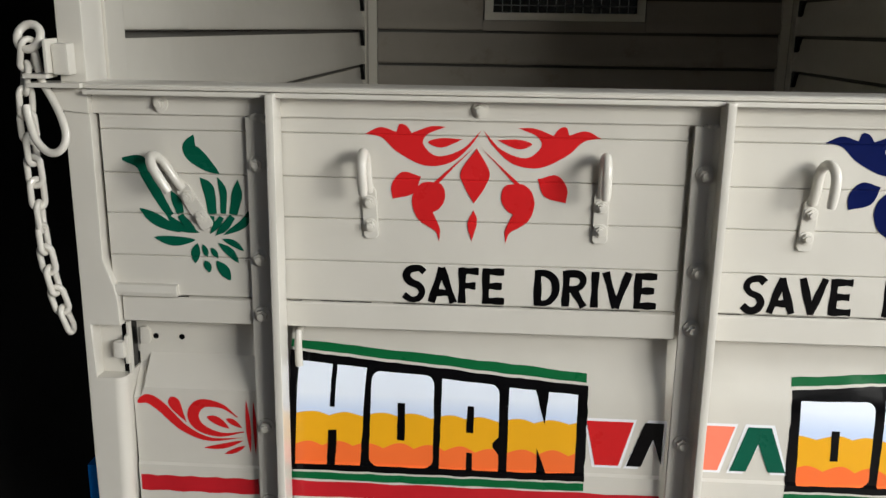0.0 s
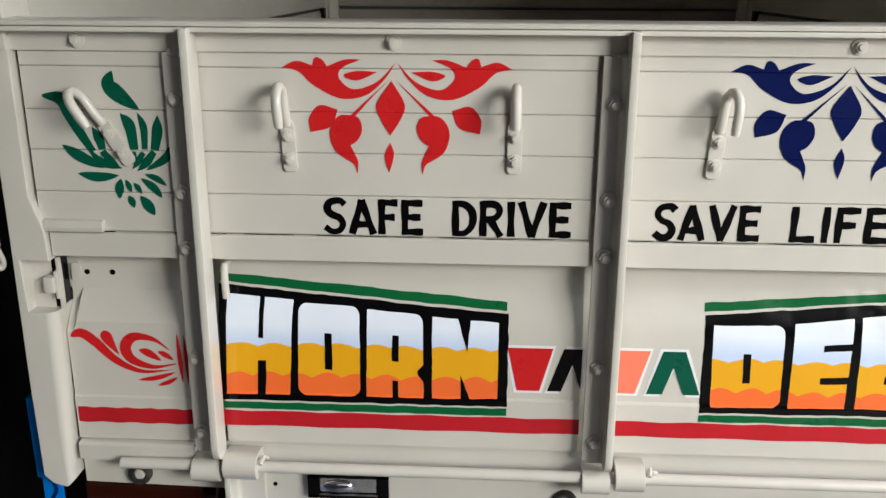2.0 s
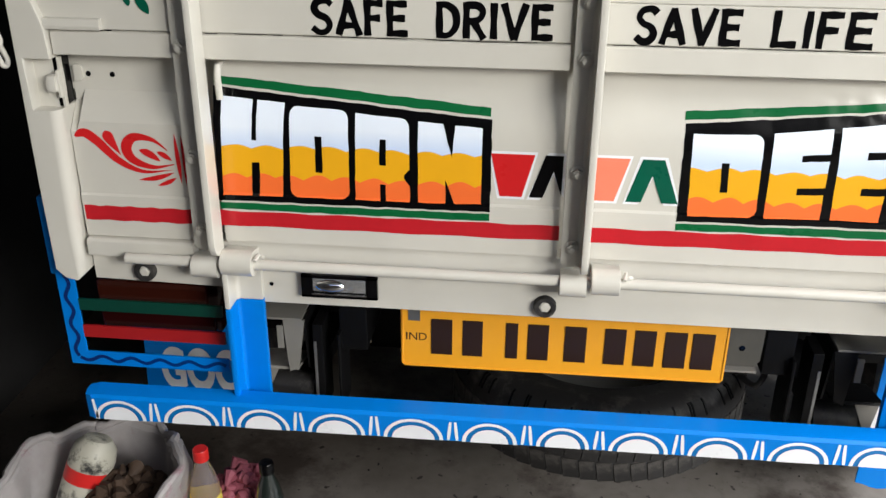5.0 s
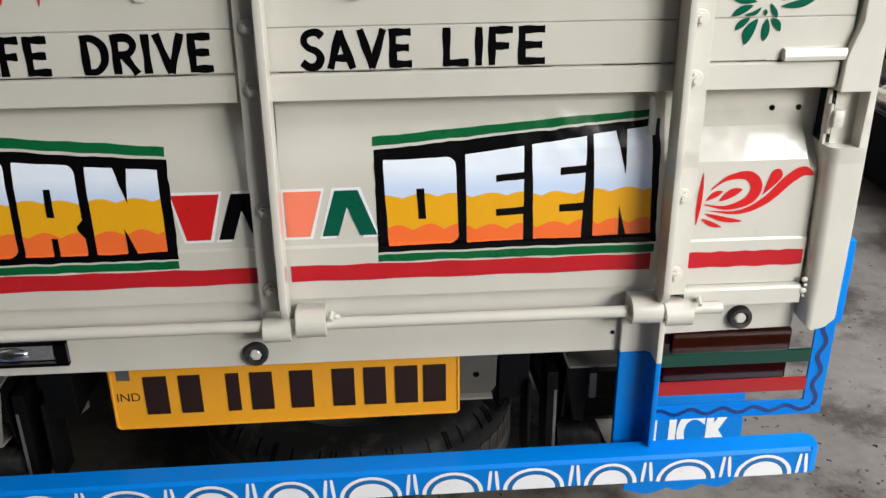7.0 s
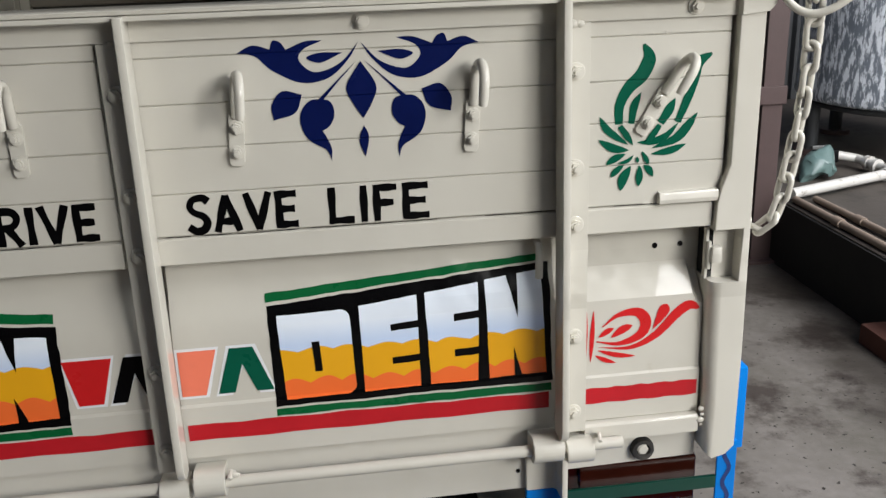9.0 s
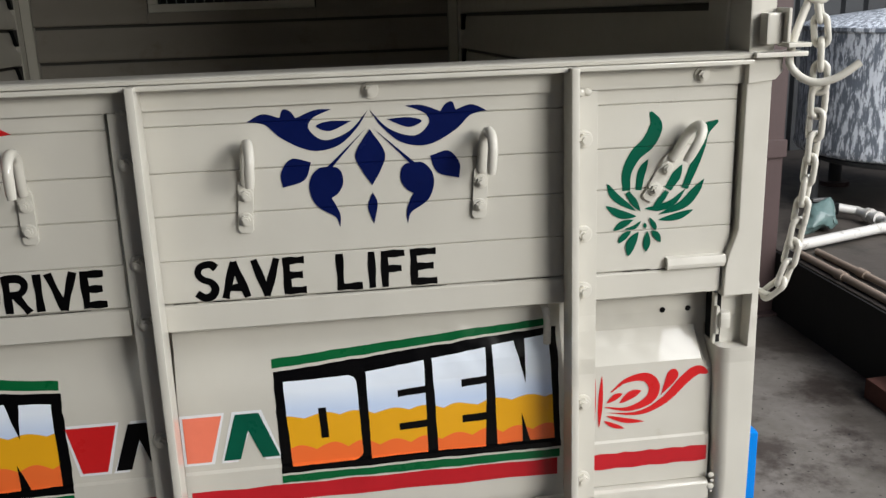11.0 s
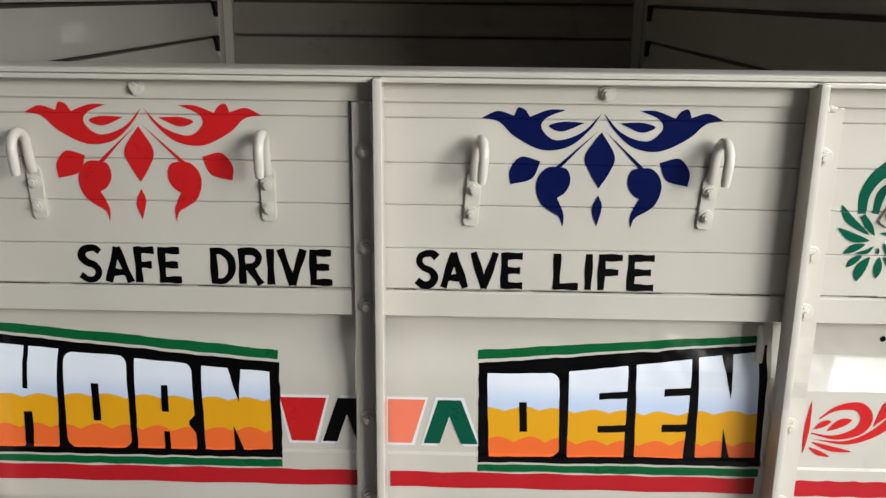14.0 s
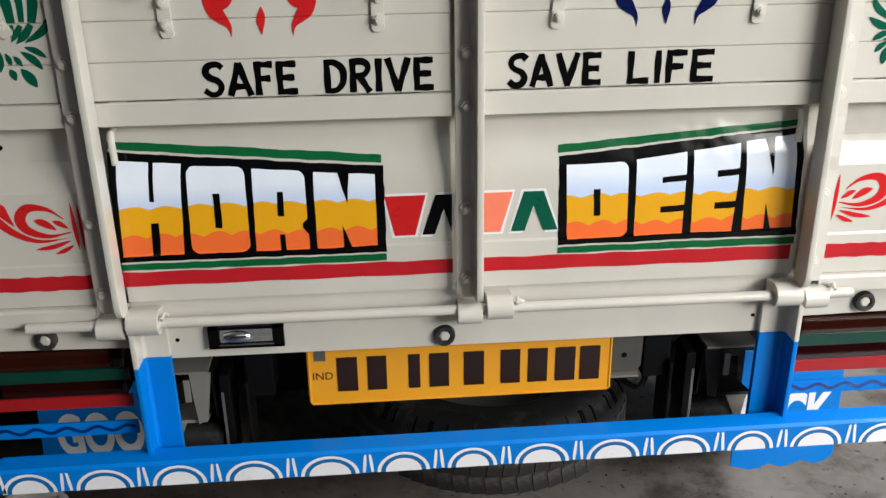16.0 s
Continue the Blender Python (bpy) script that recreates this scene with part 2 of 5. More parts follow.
def fade_material():
    """White over yellow over orange, with scalloped joins, as the sign writer laid them."""
    m = bpy.data.materials.new("three_colour_lettering")
    m.use_nodes = True
    n, ln = m.node_tree.nodes, m.node_tree.links
    bsdf = n["Principled BSDF"]
    tc, sep = n.new("ShaderNodeTexCoord"), n.new("ShaderNodeSeparateXYZ")
    ln.new(tc.outputs["Object"], sep.inputs[0])
    wob = n.new("ShaderNodeTexNoise")
    wob.inputs["Scale"].default_value = 14
    ln.new(tc.outputs["Object"], wob.inputs["Vector"])

    def maths(op, a, b=None, c=None):
        k = n.new("ShaderNodeMath")
        k.operation = op
        for i, v in enumerate((a, b, c)):
            if v is None:
                continue
            if isinstance(v, (int, float)):
                k.inputs[i].default_value = v
            else:
                ln.new(v, k.inputs[i])
        return k.outputs[0]

    def join(z0, pitch, phase, rise):
        s = maths("ABSOLUTE", maths("SINE", maths("MULTIPLY_ADD", sep.outputs["X"], math.pi / pitch, phase)))
        word = maths("MULTIPLY_ADD", maths("GREATER_THAN", sep.outputs["X"], 0.0), -0.008, z0)
        edge = maths("ADD", maths("MULTIPLY_ADD", s, rise, word), maths("MULTIPLY_ADD", wob.outputs["Fac"], 0.012, -0.006))
        k = n.new("ShaderNodeMapRange")
        ln.new(maths("SUBTRACT", sep.outputs["Z"], edge), k.inputs["Value"])
        k.inputs["From Min"].default_value, k.inputs["From Max"].default_value = -0.0005, 0.0005
        return k.outputs["Result"]

    blue = n.new("ShaderNodeMapRange")
    ln.new(sep.outputs["Z"], blue.inputs["Value"])
    blue.inputs["From Min"].default_value, blue.inputs["From Max"].default_value = 0.858, 0.885
    mixes = []
    for a, b, f in (((0.58, 0.70, 0.92), (0.80, 0.865, 0.96), blue.outputs["Result"]), ((0.82, 0.40, 0.013), None, join(0.856, 0.043, 0.4, 0.005)), ((0.90, 0.165, 0.036), None, join(0.813, 0.039, 1.3, 0.007))):
        k = n.new("ShaderNodeMix")
        k.data_type = "RGBA"
        ln.new(f, k.inputs["Factor"])
        k.inputs[6].default_value = (*a, 1)
        if b:
            k.inputs[7].default_value = (*b, 1)
        else:
            ln.new(mixes[-1].outputs[2], k.inputs[7])
        mixes.append(k)
    ln.new(mixes[-1].outputs[2], bsdf.inputs["Base Color"])
    bsdf.inputs["Roughness"].default_value = 0.26
    bsdf.inputs["Specular IOR Level"].default_value = 0.2
    bsdf.inputs["Coat Weight"].default_value = 0.5
    bsdf.inputs["Coat Roughness"].default_value = 0.016
    ln.new(soft_waves(n, ln, tc, 0.005), bsdf.inputs["Normal"])
    return m


FADE = fade_material()


def tank_material():
    """Dark blue-grey plastic with white runs of dried lime."""
    m = material("tank_lime_runs", (0.20, 0.225, 0.27), 0.35, vary=0.25, grain=12, stain=2, bump=0.05)
    n, ln = m.node_tree.nodes, m.node_tree.links
    bsdf = n["Principled BSDF"]
    old = bsdf.inputs["Base Color"].links[0].from_socket
    tc, mp, ns, rp, mx = n.new("ShaderNodeTexCoord"), n.new("ShaderNodeMapping"), n.new("ShaderNodeTexNoise"), n.new("ShaderNodeValToRGB"), n.new("ShaderNodeMix")
    mp.inputs["Scale"].default_value = (50, 50, 13)
    ln.new(tc.outputs["Object"], mp.inputs["Vector"])
    ln.new(mp.outputs["Vector"], ns.inputs["Vector"])
    ns.inputs["Scale"].default_value, ns.inputs["Detail"].default_value, ns.inputs["Roughness"].default_value = 1.0, 6, 0.7
    rp.color_ramp.elements[0].position, rp.color_ramp.elements[1].position = 0.47, 0.55
    ln.new(ns.outputs["Fac"], rp.inputs["Fac"])
    mx.data_type = "RGBA"
    ln.new(rp.outputs["Color"], mx.inputs["Factor"])
    ln.new(old, mx.inputs[6])
    mx.inputs[7].default_value = (0.82, 0.85, 0.90, 1)
    ln.new(mx.outputs[2], bsdf.inputs["Base Color"])
    return m


TANK = tank_material()


def bottle_material():
    m = bpy.data.materials.new("clear_bottle")
    m.use_nodes = True
    b = m.node_tree.nodes["Principled BSDF"]
    b.inputs["Transmission Weight"].default_value = 0.85
    b.inputs["IOR"].default_value = 1.18
    b.inputs["Roughness"].default_value = 0.08
    b.inputs["Coat Weight"].default_value = 0.6
    b.inputs["Base Color"].default_value = (0.72, 0.62, 0.62, 1)
    return m


BOTTLE = bottle_material()

# ---- mesh helpers ----


def mesh_of(name, bm, mat, crease=40):
    """One mesh: edges sharper than the crease stay sharp, and large faces stay flat up to their rounded edges."""
    me = bpy.data.meshes.new(name)
    bm.normal_update()
    limit = math.cos(radians(crease))
    heavy = {f: f.normal * f.calc_area() for f in bm.faces}
    corners = []
    for f in bm.faces:
        for v in f.verts:
            total = Vector()
            for g in v.link_faces:
                if g is f or g.normal.dot(f.normal) > limit:
                    total += heavy[g]
            corners.append(total.normalized() if total.length > 1e-14 else f.normal.copy())
    bm.to_mesh(me)
    bm.free()
    me.materials.append(mat)
    me.polygons.foreach_set("use_smooth", [True] * len(me.polygons))
    me.set_sharp_from_angle(angle=radians(crease))
    me.normals_split_custom_set(corners)
    return me


def part(name, bm, mat, parent=None, label="", crease=40):
    ob = new(name, mesh_of(name, bm, mat, crease) if isinstance(bm, bmesh.types.BMesh) else bm)
    if parent:
        ob.parent = parent
    return tagged(ob, label)


def box(bm, x0, x1, y0, y1, z0, z1, bevel=0.0):
    m = Matrix.LocRotScale(((x0 + x1) / 2, (y0 + y1) / 2, (z0 + z1) / 2), None, (abs(x1 - x0), abs(y1 - y0), abs(z1 - z0)))
    vs = bmesh.ops.create_cube(bm, size=1, matrix=m)["verts"]
    if bevel:
        bmesh.ops.bevel(bm, geom=list({e for v in vs for e in v.link_edges}), offset=bevel, segments=2, affect="EDGES", profile=0.6)
    return bm


def B(*a):
    return box(bmesh.new(), *a)


def cyl(bm, p0, p1, r, n=18, r2=None):
    a, b = Vector(p0), Vector(p1)
    m = Matrix.Translation((a + b) / 2) @ (b - a).to_track_quat("Z", "Y").to_matrix().to_4x4()
    bmesh.ops.create_cone(bm, cap_ends=True, segments=n, radius1=r, radius2=r if r2 is None else r2, depth=(b - a).length, matrix=m)
    return bm


def tube(bm, pts, r, n=10, closed=False):
    """A round bar swept along points."""
    pts = [Vector(p) for p in pts]
    k = len(pts)
    rings, up = [], None
    for i, p in enumerate(pts):
        a = pts[(i - 1) % k] if closed or i else pts[0]
        b = pts[(i + 1) % k] if closed or i < k - 1 else pts[-1]
        d = (b - a).normalized()
        if up is None:
            up = d.orthogonal().normalized()
        up = (up - d * up.dot(d)).normalized()
        side = d.cross(up)
        rr = r[i] if isinstance(r, (list, tuple)) else r
        rings.append([bm.verts.new(p + (up * math.cos(2 * math.pi * j / n) + side * math.sin(2 * math.pi * j / n)) * rr) for j in range(n)])
    for i in range(k if closed else k - 1):
        a, b = rings[i], rings[(i + 1) % k]
        for j in range(n):
            bm.faces.new((a[j], a[(j + 1) % n], b[(j + 1) % n], b[j]))
    if not closed:
        bm.faces.new(rings[0][::-1])
        bm.faces.new(rings[-1])
    bmesh.ops.recalc_face_normals(bm, faces=bm.faces)
    return bm


def prism(bm, pts, axis, a, b, bevel=0.0):
    """A polygon swept along one axis: axis x takes (y, z), y takes (x, z), z takes (x, y)."""
    put = {"x": lambda p, s: (s, p[0], p[1]), "y": lambda p, s: (p[0], s, p[1]), "z": lambda p, s: (p[0], p[1], s)}[axis]
    v0, v1 = [bm.verts.new(put(p, a)) for p in pts], [bm.verts.new(put(p, b)) for p in pts]
    fs = [bm.faces.new(v0), bm.faces.new(v1[::-1])]
    n = len(pts)
    fs += [bm.faces.new((v0[i], v1[i], v1[(i + 1) % n], v0[(i + 1) % n])) for i in range(n)]
    bmesh.ops.recalc_face_normals(bm, faces=fs)
    if bevel:
        bmesh.ops.bevel(bm, geom=list({e for f in fs for e in f.edges}), offset=bevel, segments=2, affect="EDGES", profile=0.6)
    return bm


def lathe(bm, profile, at=(0, 0, 0), n=24, axis="z"):
    """Turns (radius, height) pairs round an upright axis, or one along x or y."""
    rings = []
    for r, h in profile:
        ring = []
        for j in range(n):
            c, s = math.cos(2 * math.pi * j / n) * r, math.sin(2 * math.pi * j / n) * r
            q = {"z": (c, s, h), "y": (c, h, s), "x": (h, c, s)}[axis]
            ring.append(bm.verts.new((q[0] + at[0], q[1] + at[1], q[2] + at[2])))
        rings.append(ring)
    for a, b in zip(rings, rings[1:]):
        for j in range(n):
            bm.faces.new((a[j], a[(j + 1) % n], b[(j + 1) % n], b[j]))
    bm.faces.new(rings[0][::-1])
    bm.faces.new(rings[-1])
    bmesh.ops.recalc_face_normals(bm, faces=bm.faces)
    return bm


def each(name, outlines, mat, parent, relief, label=""):
    """Every outline as a part of its own, each a hair above the last."""
    for k, o in enumerate(outlines):
        paint(name, [o], mat, parent, relief, 0.0005 + 0.00006 * k, label)


def spline(pts, steps=8):
    """A smooth line through a few points."""
    p = [Vector(q) for q in pts]
    p = [2 * p[0] - p[1], *p, 2 * p[-1] - p[-2]]
    out = []
    for i in range(1, len(p) - 2):
        for k in range(steps):
            t = k / steps
            out.append(0.5 * (2 * p[i] + (p[i + 1] - p[i - 1]) * t + (2 * p[i - 1] - 5 * p[i] + 4 * p[i + 1] - p[i + 2]) * t * t + (3 * p[i] - p[i - 1] - 3 * p[i + 1] + p[i + 2]) * t ** 3))
    return out + [p[-2]]


# ---- brush strokes: flat outlines in x and z ----
def leaf(t):
    return math.sin(math.pi * t) ** 0.8


def even(t):
    return 1.0


class Strip:
    """The two edges of a brush stroke."""

    def __init__(self, left, right):
        self.left, self.right = left, right


def stroke(pts, width, shape=leaf, steps=8):
    mid = spline([(x, z, 0) for x, z in pts], steps)
    n = len(mid) - 1
    left, right = [], []
    for i, p in enumerate(mid):
        d = (mid[min(n, i + 1)] - mid[max(0, i - 1)]).normalized()
        w = width / 2 * max(0.02, shape(i / n))
        left.append((p.x - d.y * w, p.y + d.x * w))
        right.append((p.x + d.y * w, p.y - d.x * w))
    return Strip(left, right)


def by_hand(pts, wobble=0.0008, step=0.010):
    """A straight-edged outline with the small waver of a brush."""
    out = []
    for (ax, az), (bx, bz) in zip(pts, pts[1:] + pts[:1]):
        n = max(1, int(math.hypot(bx - ax, bz - az) / step))
        for k in range(n):
            x, z = ax + (bx - ax) * k / n, az + (bz - az) * k / n
            out.append((x + wobble * noise.noise((x * 60, z * 60, 1.7)), z + wobble * noise.noise((x * 60, z * 60, 8.3))))
    return out


def paint(name, outlines, mat, parent, relief, lift=0.0005, label=""):
    """Lays outlines of paint on a surface whose depth at a height is given by relief, pairs of (z, y)."""
    bm = bmesh.new()
    zs, ys = [z for z, y in relief], [y for z, y in relief]
    for k, pts in enumerate(outlines):
        one = bmesh.new()
        if isinstance(pts, Strip):
            a, b = [[one.verts.new((x, 0, z)) for x, z in side] for side in (pts.left, pts.right)]
            for i in range(len(a) - 1):
                one.faces.new((a[i], a[i + 1], b[i + 1], b[i]))
            pts = pts.left + pts.right
        else:
            f = one.faces.new([one.verts.new((x, 0, z)) for x, z in pts])
            f.normal_update()
            bmesh.ops.triangulate(one, faces=[f], ngon_method="EAR_CLIP")
        lo, hi = min(z for x, z in pts), max(z for x, z in pts)
        for z in zs:
            if lo < z < hi:
                bmesh.ops.bisect_plane(one, geom=[*one.verts, *one.edges, *one.faces], plane_co=(0, 0, z), plane_no=(0, 0, 1), dist=1e-6)
        for f in one.faces:
            f.normal_update()
            if f.normal.y > 0:
                f.normal_flip()
        for v in one.verts:
            v.co.y = float(np.interp(v.co.z, zs, ys)) - lift - 0.00006 * k
        tmp = bpy.data.meshes.new("tmp")
        one.to_mesh(tmp)
        one.free()
        bm.from_mesh(tmp)
        bpy.data.meshes.remove(tmp)
    return part(name, bm, mat, parent, label)


def sheet(relief, x0, x1, thick=0.004):
    """A pressed steel sheet with the relief (z, y), facing -y."""
    pts = [(y, z) for z, y in relief] + [(y + thick, z) for z, y in relief[::-1]]
    return prism(bmesh.new(), pts, "x", x0, x1)


def loft(sections, thick=0.004):
    """A pressed sheet through reliefs (z, y) of equal count, each at its own x."""
    bm = bmesh.new()
    grids = [[[bm.verts.new((x, y + t, z)) for z, y in rel] for x, rel in sections] for t in (0.0, thick)]
    n = len(sections[0][1])
    for g in grids:
        for i in range(len(sections) - 1):
            for k in range(n - 1):
                bm.faces.new((g[i][k], g[i + 1][k], g[i + 1][k + 1], g[i][k + 1]))
    a, b = grids
    for i in (0, -1):
        for k in range(n - 1):
            bm.faces.new((a[i][k], a[i][k + 1], b[i][k + 1], b[i][k]))
    for i in range(len(sections) - 1):
        for k in (0, n - 1):
            bm.faces.new((a[i][k], a[i + 1][k], b[i + 1][k], b[i][k]))
    bmesh.ops.recalc_face_normals(bm, faces=bm.faces)
    return bm


def span(side, a, b):
    return tuple(sorted((side * a, side * b)))

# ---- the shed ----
tagged(part("ground", B(-40, 40, -40, 40, -0.3, 0.0), CONCRETE), "worn grey concrete floor with dark oily patches and painted-in shade", "floor", kind="structure")
# added close wall, near-black for the unlit side; hides the floor beyond
tagged(part("wall_west", B(-1.45, -1.25, -4.7, 4.6, 0, 3.7), SHADE_GRIT), "near-black shed wall with its shade in the colour", "wall", kind="structure")


def corrugated(x0, x1, y, z0, z1, pitch=0.15, deep=0.03):
    pts = []
    n = int((x1 - x0) / pitch)
    for i in range(n):
        a = x0 + i * pitch
        pts += [(a, y), (a + pitch * 0.4, y), (a + pitch * 0.5, y - deep), (a + pitch * 0.9, y - deep)]
    pts.append((x0 + n * pitch, y))
    return prism(bmesh.new(), pts + [(x, yy + 0.012) for x, yy in pts[::-1]], "z", z0, z1)


tagged(part("wall_north", corrugated(-1.25, 6.0, 4.5, 0, 3.7), SHEET), "dark corrugated sheet wall at the back", "wall", kind="structure")
# unseen roof, its edge and height set to shade the bed and upper tailgate
tagged(part("ceiling", B(-1.25, 1.15, -1.5, 4.7, 2.12, 2.20), ROOFING), "unseen grey sheet roof set low to shade the truck", "ceiling", kind="structure")


# unseen wall, added to block part of the bay light from the left
tagged(part("wall_south", B(-1.25, 0.35, -2.2, -2.0, 0, 1.75), PLASTER), "unseen grimy wall added to hold light off the left side", "wall", kind="structure")
tagged(part("wall_yard", B(-1.45, 6.2, -4.9, -4.7, 0, 2.9), PLASTER), "grimy plastered yard wall", "wall", kind="structure")
tagged(part("wall_east", B(6.0, 6.2, -4.7, 4.6, 0, 3.2), PLASTER), "grimy plastered yard wall", "wall", kind="structure")

# raised platform beside the drive
bm = prism(bmesh.new(), [(2.03, 0.2), (6.0, 0.2), (6.0, 4.45), (2.03, 4.45)], "z", 0.0, 0.27, 0.012)
tagged(part("platform", bm, OILY), "low grimy concrete platform along the drive", "platform", kind="structure")
# thin black sheet stands for the shade on the platform's side
tagged(part("trim", B(2.022, 2.0295, 0.2, 4.45, 0.0, 0.262), SHADE_GRIT), "near-black sheet for the shaded face of the platform", "platform edge", kind="structure")

# ---- the truck ----
truck = tagged(new("truck"), "cream-painted small cargo truck with sign-written tailgate", "truck")
W = 0.51  # ribs stand at -W, 0 and W

GROOVES = (1.012, 1.062, 1.114, 1.163, 1.214)
SLAT_Y = 0.013
SLAT_RELIEF = [(0.9, SLAT_Y)]
for e in GROOVES[1:]:
    SLAT_RELIEF += [(e - 0.0011, SLAT_Y), (e, SLAT_Y + 0.0012), (e + 0.0013, SLAT_Y)]
SLAT_RELIEF.append((1.3, SLAT_Y))
MID = [(0.694, 0.030), (0.714, 0.030), (0.717, 0.0235), (0.787, 0.0235), (0.790, 0.027), (0.870, 0.027), (0.885, 0.0276), (0.900, 0.0300), (0.915, 0.0348), (0.930, 0.0394), (0.945, 0.0424), (0.960, 0.0436), (0.978, 0.044)]
OUT = [(0.694, 0.030), (0.714, 0.030), (0.717, 0.0205), (0.778, 0.0205), (0.781, 0.023), (0.885, 0.023), (0.921, 0.053), (0.978, 0.054)]
BAYS = ((-0.695, -0.523, OUT), (-0.4833, -0.019, MID), (0.0187, 0.4903, MID), (0.5205, 0.695, OUT))

tailgate = part("tailgate", B(-0.683, 0.683, 0.0585, 0.064, 0.70, 1.26), CREAM, truck, "cream steel tailgate painted with flowers and lettering")


def slat_mesh(x0, x1, z0, z1):
    a, b, y = z0 + 0.00012, z1 - 0.00012, SLAT_Y
    return prism(bmesh.new(), [(y + 0.0012, a), (y, a + 0.0012), (y, b - 0.0010), (y + 0.0012, b), (y + 0.03, b), (y + 0.03, a)], "x", x0, x1)


for x0, x1, relief in BAYS:
    outer = abs(x0 + x1) > 1
    for z0, z1 in zip(GROOVES, (*GROOVES[1:], 1.262)):
        part("slat", slat_mesh(x0, x1, z0, z1), CREAM, tailgate)
    in0, in1 = (x0 + (0.011 if outer and x0 < 0 else 0), x1 - (0.011 if outer and x0 > 0 else 0))
    band = [(0.010, 0.9795), (0.010, 1.0085), (0.013, 1.011), (0.05, 1.011), (0.05, 0.978), (0.012, 0.978)]
    part("band", prism(bmesh.new(), band, "x", in0, in1), CREAM, tailgate)
    if outer:
        s = 1 if x0 > 0 else -1
        inner = x0 if s > 0 else x1
        low = [(z - (0.014 if 0.88 < z < 0.95 else 0), y) for z, y in relief]
        part("panel_edge", B(*span(s, 0.6857, 0.6925), 0.0542, 0.058, 0.921, 0.978), CREAM, tailgate)
        part("lower_panel", loft([(inner, relief), (s * 0.671, relief), (s * 0.677, low), (s * 0.6855, low)]), CREAM, tailgate, "", 12)
    else:
        part("lower_panel", sheet(relief, x0, x1), CREAM, tailgate, "", 12)

# rail along the top, with a narrow lip
rail = [(0.008, 1.2325), (0.008, 1.262), (-0.012, 1.2625), (-0.013, 1.2665), (-0.010, 1.269), (0.032, 1.269), (0.032, 1.2635), (0.0125, 1.2625), (0.0125, 1.2325)]
part("top_rail", prism(bmesh.new(), rail, "x", -0.700, 0.700), CREAM, tailgate)
part("rail_bead", B(-0.700, 0.700, -0.0165, -0.0122, 1.2560, 1.2615, 0.0012), CREAM, tailgate)
for s in (-1, 1):
    part("rail_end", prism(bmesh.new(), [(s * 0.7, 1.2325), (s * 0.733, 1.236), (s * 0.741, 1.245), (s * 0.741, 1.262), (s * 0.7, 1.262)], "y", -0.0035, 0.010, 0.0018), CREAM, tailgate)
    part("rail_tongue", B(*span(s, 0.70, 0.762), -0.020, 0.012, 1.2630, 1.2685, 0.001), CREAM, tailgate)


def rib(f0, f1, s, lean=0.0):
    """An angle iron: a flat flange with the bolts, and a thick web that stands out on the side s and rounds in at its foot."""
    bm = prism(bmesh.new(), [(f0, 0.718), (f0 + 0.006, 0.712), (f1, 0.712), (f1, 1.232), (f0, 1.232)], "y", 0.004, 0.0095, 0.0008)
    wx = f1 if s > 0 else f0
    side = [(0.0095, 0.708), (-0.004, 0.708)] + [(-0.004 - 0.024 * math.sin(a), 0.732 - 0.024 * math.cos(a)) for a in (0.3, 0.7, 1.1, 1.5)] + [(-0.028, 1.2615), (0.0095, 1.2615)]
    prism(bm, side, "x", wx - 0.002 * s, wx + 0.008 * s, 0.0030)
    # rolled inner corner between flange and web
    prism(bm, [(wx, 0.0042), (wx - 0.008 * s, 0.0042), (wx - 0.0045 * s, 0.0015), (wx - 0.0025 * s, -0.003), (wx, -0.007)], "z", 0.715, 1.2315)
    for v in bm.verts:
        v.co.x += lean * max(0.0, v.co.z - 0.85) / 0.4
    return part("rib", bm, CREAM, tailgate, "cream angle-iron rib")


rib(-0.5225, -0.4895, 1, 0.002), rib(-0.0145, 0.0135, 1, 0.000), rib(0.4955, 0.527, -1, -0.003)


def bolt_mesh():
    bm = bmesh.new()
    lathe(bm, [(0.0095, 0.0), (0.0095, -0.0018), (0.008, -0.0024)], axis="y", n=18)
    cyl(bm, (0, -0.002, 0), (0, -0.0075, 0), 0.0066, 6)
    cyl(bm, (0, -0.007, 0), (0, -0.0105, 0), 0.0038, 10)
    return mesh_of("bolt", bm, CREAM)


BOLT = bolt_mesh()


def bolt(x, y, z, parent=None, size=1.0):
    ob = part("bolt", BOLT, None, parent or tailgate)
    ob.matrix_local = pose(x, y, z, 0, (x * 977 + z * 631) % 60, 0) @ Matrix.Scale(size, 4)
    return ob


for x in (-W, 0.0, W):
    for z in (1.178, 1.065, 0.995, 0.848, 0.742):
        bolt(x + {-W: 0.002, 0.0: 0.0, W: -0.003}[x] * max(0.0, z - 0.85) / 0.4, 0.004, z, size=1.1)
for x in (-0.62, -0.253, 0.266, 0.648):
    bolt(x, 0.008, 1.2445)


